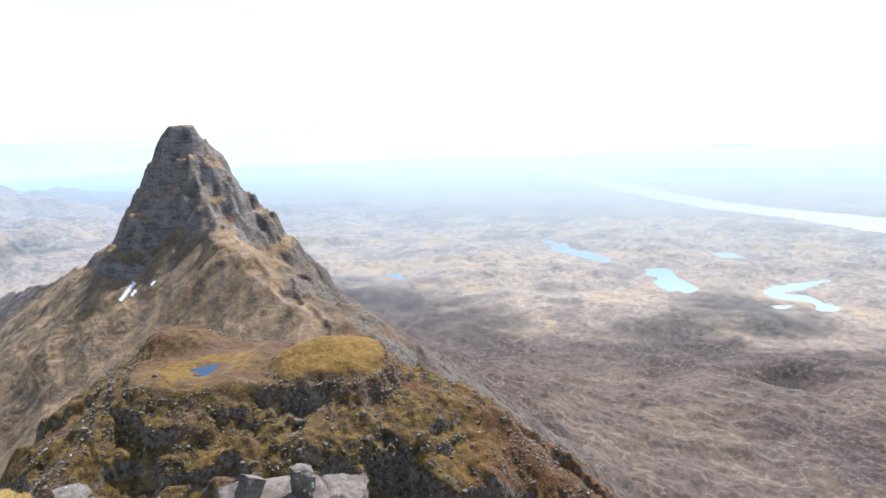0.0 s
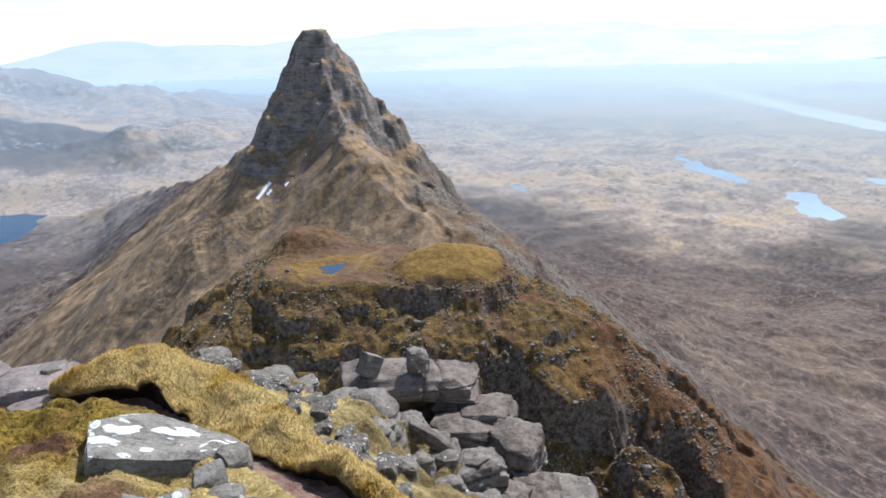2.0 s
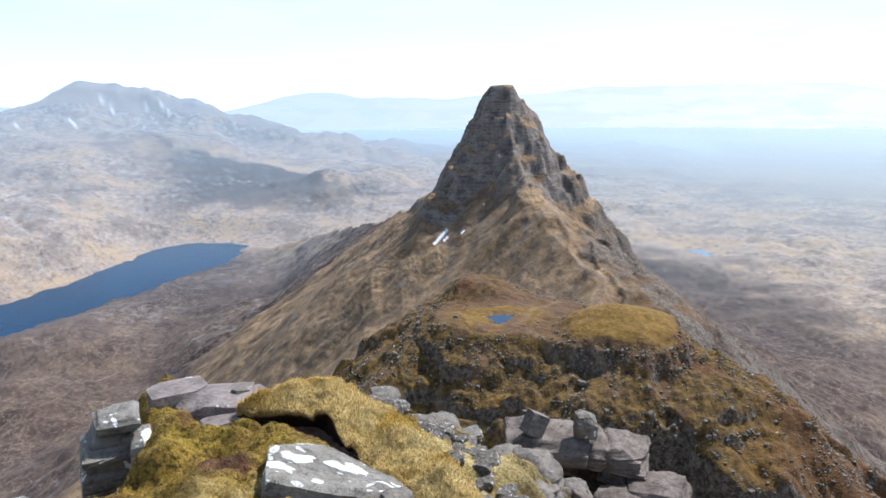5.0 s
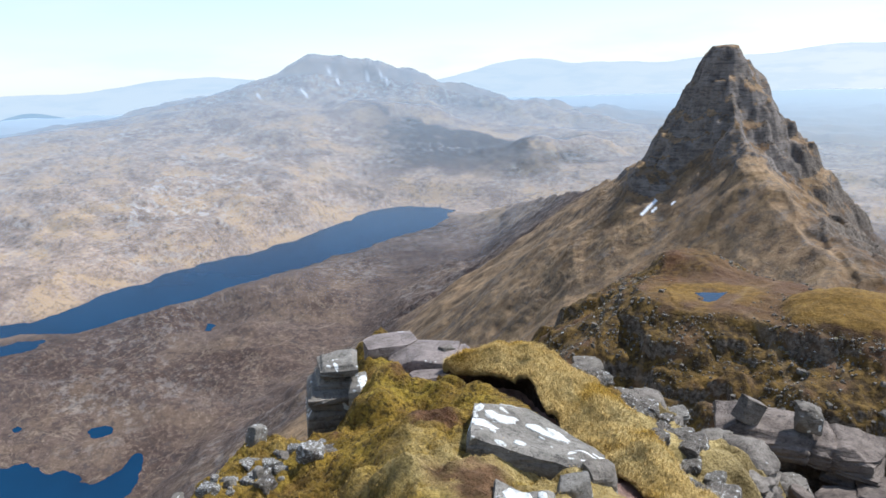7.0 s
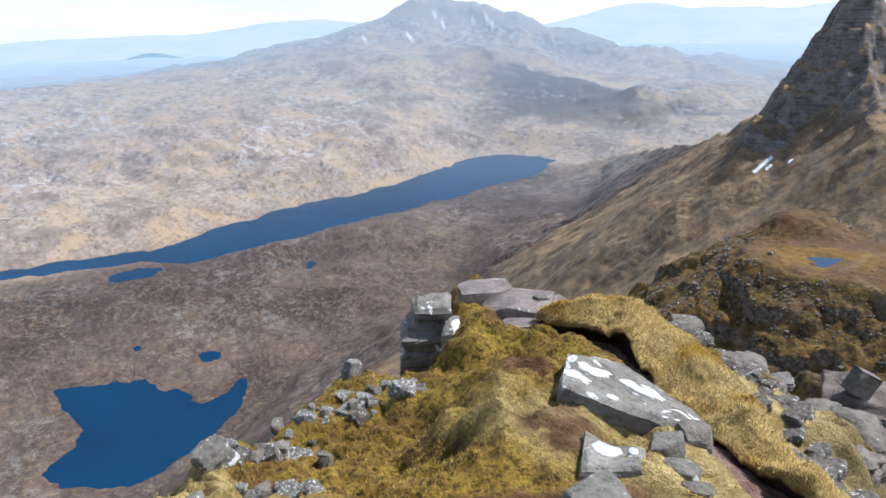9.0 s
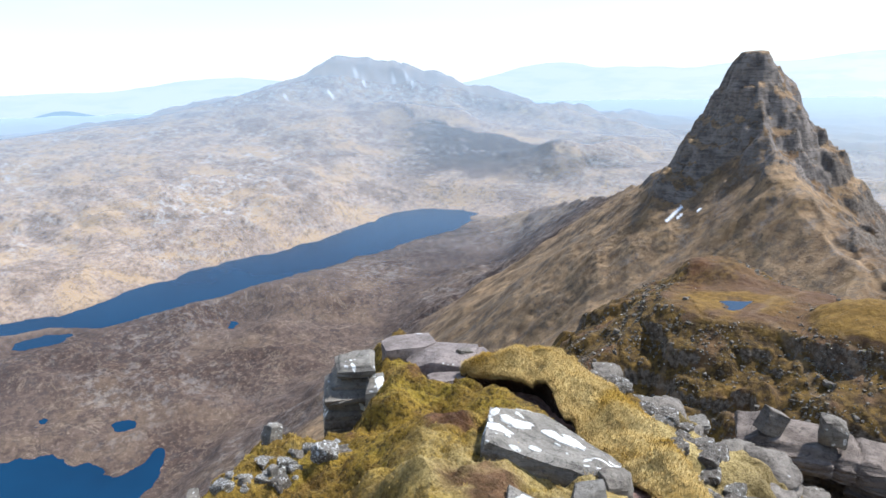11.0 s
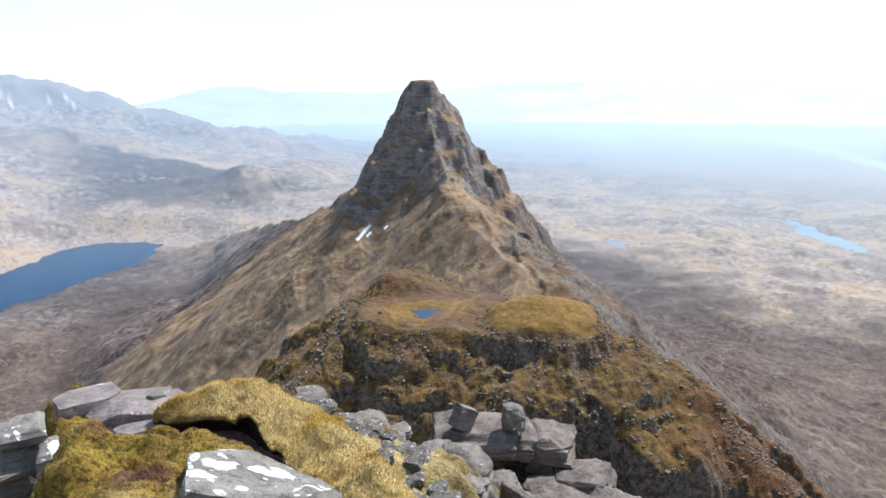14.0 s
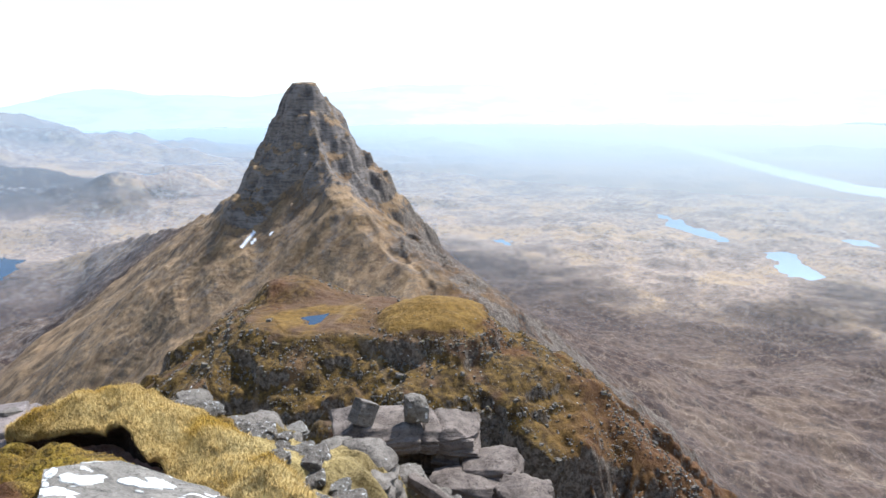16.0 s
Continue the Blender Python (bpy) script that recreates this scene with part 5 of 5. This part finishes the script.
def build_stones():
    # the lichened boulder beside the path: a slab whose top tilts to the path
    tops = [Vector((*spot(a, r), z)) for a, r, z in ((39.9, 3.08, -1.68), (28.7, 3.0, -1.82), (27.7, 3.32, -1.885), (34.6, 3.78, -1.86), (39.6, 3.58, -1.735))]
    big = new("lichen_boulder", slab_mesh("lichen_boulder", tops, 0.30, 21, M_LICHEN, 44))
    tagged(big, "grey sandstone boulder with white lichen patches in moss", "rock")
    for u, v, lu, lv, turn in ((-0.50, 0.12, 0.26, 0.20, -0.35), (-0.68, 0.30, 0.12, 0.15, 0.2), (0.18, 0.10, 0.26, 0.17, 0.05), (0.38, 0.26, 0.17, 0.22, 0.3), (0.0, 0.02, 0.12, 0.09, 0.0), (-0.90, 0.62, 0.08, 0.22, 0.0),
                               (-0.95, 0.12, 0.05, 0.14, 0.1), (-0.42, 0.90, 0.14, 0.07, 0.0), (-0.18, -0.72, 0.10, 0.10, 0.3), (0.15, -0.25, 0.05, 0.05, 0.0), (-0.62, -0.55, 0.05, 0.08, 0.0)):
        patch = lichen_mesh(tops, 0.30, 21, u, v, lu, lv, turn)
        if patch:
            part("lichen_patch", patch, big, "crusty white lichen patch")
    stone("stone", 30.6, 2.82, lie(30.6, 2.82, 0.09), (0.16, 0.11, 0.15), 12, 8, -6, 33, M_LICHEN, "small grey stone spotted with lichen beside the boulder", "small stones", n=10, soft=0.15)
    stone("stone", 28.4, 3.02, lie(28.4, 3.02, 0.07), (0.16, 0.14, 0.14), 30, 0, 10, 34, M_GREY, "dark grey stone wedged under the boulder", "small stones", n=10, soft=0.2)
    flat_tops = [Vector((*spot(a, r), lie(a, r, up))) for a, r, up in ((38.0, 2.46, 0.05), (32.4, 2.50, 0.04), (32.2, 2.72, 0.045), (35.0, 2.80, 0.05), (37.6, 2.74, 0.06))]
    flat = tagged(new("flat_stone", slab_mesh("flat_stone", flat_tops, 0.14, 35, M_LICHEN, 30)), "flat stone with a white lichen patch sunk in turf", "rock", "small stones")
    for u, v, lu, lv, turn in ((-0.25, 0.2, 0.5, 0.45, 0.1), (0.62, 0.3, 0.16, 0.3, 0.2)):
        part("lichen_patch", lichen_mesh(flat_tops, 0.14, 35, u, v, lu, lv, turn), flat, "crusty white lichen patch")
    stone("stone", 29.4, 2.66, lie(29.4, 2.66, 0.03), (0.16, 0.10, 0.06), -20, 0, 0, 36, M_LICHEN, "flat pale stone lying in the grass", "small stones", n=8)
    stone("stone", 36.5, 2.28, lie(36.5, 2.28, 0.04), (0.22, 0.18, 0.08), 30, 4, 0, 37, M_LICHEN, "flat lichened stone sunk in the turf", "small stones", n=10)
    stone("stone", 27.6, 2.5, lie(27.6, 2.5, 0.03), (0.13, 0.1, 0.06), 0, 0, 0, 38, M_PALE, "pale stone lying in the grass by the path", "small stones", n=8)
    # red slab at the brow
    for az, d, top, size, turn, seed in ((46.3, 6.35, -2.44, (0.5, 0.6, 0.22), 8, 41), (43.4, 6.1, -2.42, (0.62, 0.7, 0.2), -8, 42), (40.9, 6.05, -2.47, (0.4, 0.5, 0.2), 12, 44), (43.2, 5.62, -2.48, (0.36, 0.36, 0.16), 20, 43)):
        stone("slab", az, d, top, size, turn, -8, 0, seed, M_PINK, "flat cracked pink-grey sandstone slab at the brow", "brow slabs", n=16, cuts=7, soft=0.1, rough=0.5)
    stone("stone", 41.6, 5.96, -2.38, (0.14, 0.11, 0.10), 25, 0, 12, 45, M_GREY, "dark angular stone lying on the brow slab", "small stones", n=8, soft=0.1)
    # layered stack on the left brow
    pile = outcrop("rock_stack", 52, 5.8, -3.4, "dark layered sandstone outcrop with lichen on the brow")
    for a0, a1, r0, r1, z0, z1, deep, seed, m in ((52.5, 49.2, 5.56, 5.9, -2.335, -2.33, 0.10, 51, M_LICHEN), (52.2, 49.6, 5.64, 5.95, -2.42, -2.42, 0.07, 52, M_GREY), (52.9, 49.5, 5.57, 5.95, -2.475, -2.475, 0.08, 53, M_GREY),
                                               (53.6, 49.9, 5.52, 5.95, -2.545, -2.54, 0.10, 54, M_GREY), (53.4, 50.0, 5.55, 5.95, -2.635, -2.63, 0.11, 55, M_GREY), (53.9, 50.0, 5.5, 5.95, -2.73, -2.72, 0.5, 56, M_GREY), (50.2, 48.4, 5.44, 5.75, -2.50, -2.48, 0.5, 57, M_LICHEN)):
        ledge(pile, a0, a1, r0, r1, z0, z1, deep, seed, m)
    k = 60
    for az, d, w, tall, m in ((55.9, 5.33, 0.20, 0.9, M_SPOT), (54.5, 4.98, 0.16, 0.9, M_SPOT), (57.2, 5.1, 0.18, 0.4, M_GREY), (59.7, 5.05, 0.30, 0.5, M_GREY), (53.5, 4.85, 0.17, 1.2, M_SPOT), (58.3, 4.4, 0.17, 1.4, M_SPOT),
                              (65.0, 4.2, 0.14, 1.3, M_SPOT), (58.3, 3.88, 0.11, 2.0, M_SPOT), (65.2, 3.8, 0.24, 0.5, M_GREY), (65.4, 3.48, 0.14, 1.0, M_SPOT), (68.9, 3.58, 0.12, 0.7, M_GREY), (53.4, 3.23, 0.06, 1.4, M_GREY),
                              (62.2, 4.6, 0.16, 0.6, M_GREY), (61.1, 3.3, 0.12, 0.8, M_GREY), (66.9, 3.35, 0.16, 0.7, M_GREY), (70.5, 3.2, 0.18, 0.7, M_SPOT), (67.4, 3.0, 0.14, 0.6, M_GREY), (62.4, 4.15, 0.14, 0.5, M_GREY),
                              (60.6, 3.85, 0.10, 0.7, M_SPOT), (72.5, 2.8, 0.14, 0.6, M_SPOT), (56.0, 4.1, 0.10, 0.7, M_GREY)):
        k += 1
        x, y = spot(az, d)
        ground = float(summit(np.array([x]), np.array([y]))[0][0])
        w *= 0.7
        size = (w * (1.15 + 0.35 * math.sin(k)), w * 0.8, w * tall + 0.10)
        ob = new("stone", stone_mesh("stone", size, 700 + k, m, n=14, cuts=9, soft=0.3, layers=0.06, rough=2.2))
        ob.matrix_world = pose(x, y, ground + w * tall * 0.12 - 0.04, 24 * math.sin(k * 3), 22 * math.cos(k), k * 37)
        tagged(ob, "angular grey stone with white lichen in the mossy slope", "rock", "slope stones")
    rng = random.Random(12)
    chips = [stone_mesh("stone", (1.2, 1.0, 0.8), 520 + i, (M_SPOT, M_GREY)[i % 2], n=6, cuts=9, soft=0.1, rough=1.4) for i in range(6)]
    for i in range(300):
        az, d = rng.uniform(52, 78), rng.uniform(2.7, 5.3)
        x, y = spot(az, d)
        if d > 5.6 - (az - 52) * 0.11 or noise.noise((x * 1.7, y * 1.7, 4.0)) < 0.05:
            continue
        w = rng.choice((0.03, 0.04, 0.05, 0.07, 0.1, 0.13))
        ob = new("stone", chips[i % 6])
        ob.matrix_world = pose(x, y, float(summit(np.array([x]), np.array([y]))[0][0]) + w * 0.1, rng.uniform(-20, 20), rng.uniform(-20, 20), rng.uniform(0, 360)) @ Matrix.Diagonal((w, w, w, 1))
        tagged(ob, "small grey stone with pale lichen in the mossy slope", "rock", "slope stones")
    # broken rock beyond the bank
    brow = curve_points([(*spot(a, r), z) for a, r, z in BROW], 200)
    blocks = [stone_mesh("outcrop_rock", (1.25, 1.0, 0.7), 560 + i, (M_PALE, M_GREY, M_GREY, M_PALE, M_LICHEN, M_GREY)[i % 6], n=11, cuts=10, soft=0.14, rough=1.3) for i in range(12)]
    for i in range(210):
        t = rng.uniform(0.22, 0.82)
        px, py, pz = brow[int(t * 199)]
        far = math.hypot(px, py)
        off = 0.02 + 1.2 * rng.uniform(0, 1) ** 1.2 * min(far / 4, 1.2)
        x, y = px * (1 + off / far), py * (1 + off / far)
        w = rng.uniform(0.05, 0.13) * (0.75 + 0.5 * off)
        ob = new("outcrop_rock", blocks[i % 12])
        ground = float(summit(np.array([x]), np.array([y]))[0][0])
        ob.matrix_world = pose(x, y, ground + w * 0.14, rng.uniform(-9, 9), rng.uniform(-12, 12), rng.choice((0, 90)) + rng.uniform(-25, 25)) @ Matrix.Diagonal((w, w, w * 0.9, 1))
        tagged(ob, "jointed grey sandstone block bedded beyond the turf bank", "rock", "bank rocks")
    # rocks along the outer side of the bank
    for az, d, top, size, turn, m in ((29.5, 5.9, -2.50, (0.24, 0.3, 0.16), 10, M_GREY), (24.7, 5.45, -2.56, (0.32, 0.3, 0.2), 30, M_PALE), (23.4, 5.2, -2.62, (0.32, 0.3, 0.16), -10, M_GREY), (22.3, 5.5, -2.69, (0.2, 0.2, 0.08), 15, M_LICHEN),
                                      (19.4, 5.12, -2.68, (0.31, 0.35, 0.26), -6, M_GREY), (22.1, 4.85, -2.62, (0.23, 0.2, 0.12), 40, M_LICHEN), (20.1, 4.62, -2.62, (0.24, 0.25, 0.2), 10, M_GREY), (16.5, 4.9, -2.62, (0.37, 0.4, 0.26), 5, M_PALE),
                                      (16.2, 4.47, -2.59, (0.38, 0.35, 0.38), -8, M_PALE), (13.1, 5.12, -2.92, (0.22, 0.25, 0.2), 25, M_GREY), (26.4, 5.3, -2.50, (0.22, 0.25, 0.16), 0, M_GREY), (18.2, 4.3, -2.52, (0.2, 0.24, 0.24), 12, M_GREY),
                                      (21.4, 4.35, -2.46, (0.18, 0.2, 0.14), 33, M_PALE), (24.2, 4.75, -2.46, (0.18, 0.2, 0.12), 50, M_LICHEN)):
        k += 1
        stone("outcrop_rock", az, d, top, size, turn, 6 * math.sin(k * 2), 7 * math.cos(k * 5), k, m, "weathered grey sandstone block beside the turf bank", "bank rocks", n=18, cuts=4, soft=0.4, layers=0.12, rough=1.8)
    # the perched stack with a wedge and a knob on top
    pile = outcrop("rock_stack", 14, 5.9, -3.9, "perched stack of pale weathered sandstone layers above the drop")
    for a0, a1, r0, r1, z0, z1, deep, seed, joints in ((18.9, 7.8, 5.74, 6.25, -2.86, -2.96, 0.20, 101, (0.24, 0.50)), (11.9, 7.5, 5.78, 6.25, -3.05, -3.07, 0.10, 102, (-0.3,)), (11.2, 7.2, 5.75, 6.3, -3.14, -3.16, 0.11, 106, (0.2,)),
                                                       (16.8, 10.6, 5.94, 6.3, -3.05, -3.07, 0.26, 105, (-0.4, 0.3)), (12.2, 7.9, 5.88, 6.3, -3.24, -3.26, 0.18, 107, (0.0,)), (16.4, 8.0, 5.84, 6.4, -3.36, -3.40, 0.7, 108, (-0.2, 0.4))):
        ledge(pile, a0, a1, r0, r1, z0, z1, deep, seed, M_STACK, 2.4, joints)
    stone("wedge_stone", 16.7, 5.86, -2.68, (0.17, 0.14, 0.20), 35, 0, 28, 111, M_PALE, "small pale wedge-shaped stone on the rock stack", "", n=8, cuts=3, soft=0.05, rough=0.4)
    stone("knob_stone", 12.5, 5.9, -2.67, (0.19, 0.18, 0.22), 20, 0, 5, 112, M_GREY, "rounded grey stone balanced on the rock stack", "", n=12, soft=0.35, grounded=False)
    for az, d, top, size, turn, m in ((6.2, 5.75, -3.15, (0.46, 0.5, 0.25), -10, M_STACK), (8.3, 5.52, -3.2, (0.58, 0.45, 0.22), 8, M_STACK), (3.9, 5.35, -3.19, (0.44, 0.5, 0.36), -12, M_STACK), (-0.7, 5.15, -3.56, (0.5, 0.4, 0.16), 5, M_PALE),
                                      (7.2, 4.75, -3.08, (0.42, 0.4, 0.30), 12, M_PALE), (10.1, 4.8, -3.02, (0.24, 0.3, 0.18), 0, M_GREY), (3.2, 5.75, -3.48, (0.3, 0.3, 0.14), 20, M_GREY), (4.6, 4.6, -3.25, (0.34, 0.4, 0.3), -20, M_STACK),
                                      (1.6, 4.9, -3.38, (0.36, 0.4, 0.3), 14, M_STACK), (12.6, 4.45, -2.86, (0.22, 0.2, 0.18), 30, M_GREY), (9.4, 4.3, -2.98, (0.26, 0.24, 0.2), -12, M_PALE), (14.0, 4.1, -2.66, (0.2, 0.2, 0.2), 0, M_GREY),
                                      (6.0, 4.1, -3.0, (0.3, 0.3, 0.26), 8, M_PALE), (11.8, 5.25, -3.18, (0.4, 0.34, 0.2), 16, M_GREY), (16.4, 3.62, -2.50, (0.18, 0.25, 0.14), 0, M_GREY)):
        k += 1
        stone("outcrop_rock", az, d, top, size, turn, 7 * math.sin(k * 2), 8 * math.cos(k * 5), k, m, "rounded pale sandstone boulder below the perched stack", "stack foot rocks", n=22, cuts=2, soft=0.55, layers=0.14, rough=2.0)
    stone("log_stone", 11.0, 4.85, -2.92, (0.46, 0.10, 0.10), -24, 0, 30, 131, M_STACK, "long narrow sandstone splinter leaning on the rocks", "", n=12, soft=0.35, grounded=False)
    # grit and chips on the path
    rng = random.Random(4)
    for i in range(46):
        t = rng.uniform(0, 1) * 8.2
        a, b = PATH_LINE[int(t)], PATH_LINE[int(t) + 1]
        u = t - int(t)
        x, y = a[0] * (1 - u) + b[0] * u + rng.uniform(-0.15, 0.15), a[1] * (1 - u) + b[1] * u + rng.uniform(-0.15, 0.15)
        w = rng.choice((0.025, 0.03, 0.04, 0.05, 0.07))
        zz = float(summit(np.array([x]), np.array([y]))[0][0])
        ob = new("pebble", stone_mesh("pebble", (w * 1.3, w, w * 0.7), 300 + i, M_PINK, n=4, soft=0.4))
        ob.matrix_world = pose(x, y, zz + w * 0.2, rng.uniform(-15, 15), rng.uniform(-15, 15), rng.uniform(0, 360))
        tagged(ob, "small reddish stone on the gritty path", "pebble", "path pebbles")


# ---- boulders and crag blocks on the knoll ----
def build_knoll_rocks():
    rng = np.random.default_rng(9)
    kinds = [stone_mesh("boulder", (1.0 + 0.3 * math.sin(i), 0.85, 0.7 + 0.2 * math.cos(i * 2)), 400 + i, M_CRAG, n=3, cuts=7, soft=0.1) for i in range(8)]
    n = 60000
    az, r = rng.uniform(-16, 33, n), rng.uniform(128, 275, n)
    x, y = -r * np.sin(np.radians(az)), r * np.cos(np.radians(az))
    h, k = land(x, y)
    e = 0.6
    hx, hy = land(x + e, y)[0], land(x, y + e)[0]
    steep = np.hypot(hx - h, hy - h) / e
    rim = DOME
    like = 0.6 * np.exp(-((np.hypot(x - rim[0], y - rim[1]) - 21) / 3.0) ** 2) * (y < rim[1] + 8) + smooth(0.4, 1.2, steep) * 0.8 * smooth(-0.3, 0.3, fbm(x, y, 9, 3, 303)) + smooth(0.1, 0.6, fbm(x, y, 18, 3, 301)) * 0.25 + 0.05
    ok = (k["on_knoll"] > 0.5) & ((k["sd"] > -0.8) | (np.abs(k["tread"] - 1.0) < 0.06) | (rng.uniform(0, 1, n) < 0.05)) & (rng.uniform(0, 1, n) < like) & (k["sd"] < 62)
    x, y, h, r, sd = x[ok], y[ok], h[ok], r[ok], k["sd"][ok]
    size = np.exp(rng.normal(-0.95, 0.5, len(x)))
    order = np.argsort(-size * (1 - (r - 128) / 260))
    verts, faces, base = [], [], 0
    for rank, i in enumerate(order):
        m = pose(x[i], y[i], h[i] + size[i] * 0.05, rng.uniform(-14, 14), rng.uniform(-14, 14), rng.uniform(0, 360)) @ Matrix.Diagonal((size[i], size[i], size[i], 1))
        me = kinds[rank % 8]
        if rank < 240:
            ob = new("boulder", me)
            ob.matrix_world = m
            tagged(ob, "weathered grey sandstone boulder among brown grass on the knoll", "boulder", "knoll boulders")
            continue
        if rank == 240:
            shapes = []
            for q in [stone_mesh("scree", (1.0 + 0.3 * math.sin(j), 0.85, 0.7 + 0.2 * math.cos(j * 2)), 400 + j, M_CRAG, n=2, cuts=6, soft=0.1) for j in range(8)]:
                v = np.empty(len(q.vertices) * 3)
                q.vertices.foreach_get("co", v)
                f = np.empty(len(q.loops), np.int32)
                q.loops.foreach_get("vertex_index", f)
                shapes.append((v.reshape(-1, 3), f.reshape(-1, 4)))
        v, f = shapes[rank % 8]
        mm = np.array(m)
        verts.append(v @ mm[:3, :3].T + mm[:3, 3])
        faces.append(f + base)
        base += len(v)
    if verts:
        tagged(new("scree", mesh_from("scree", np.concatenate(verts), np.concatenate(faces), M_CRAG, False)), "grey blocks and scree scattered over the knoll", "scree", kind="stuff")


fg = build_summit()
bank_mesh, bank_up = build_bank()
build_grass(*fg, bank_mesh, bank_up)
build_stones()
build_knoll_rocks()
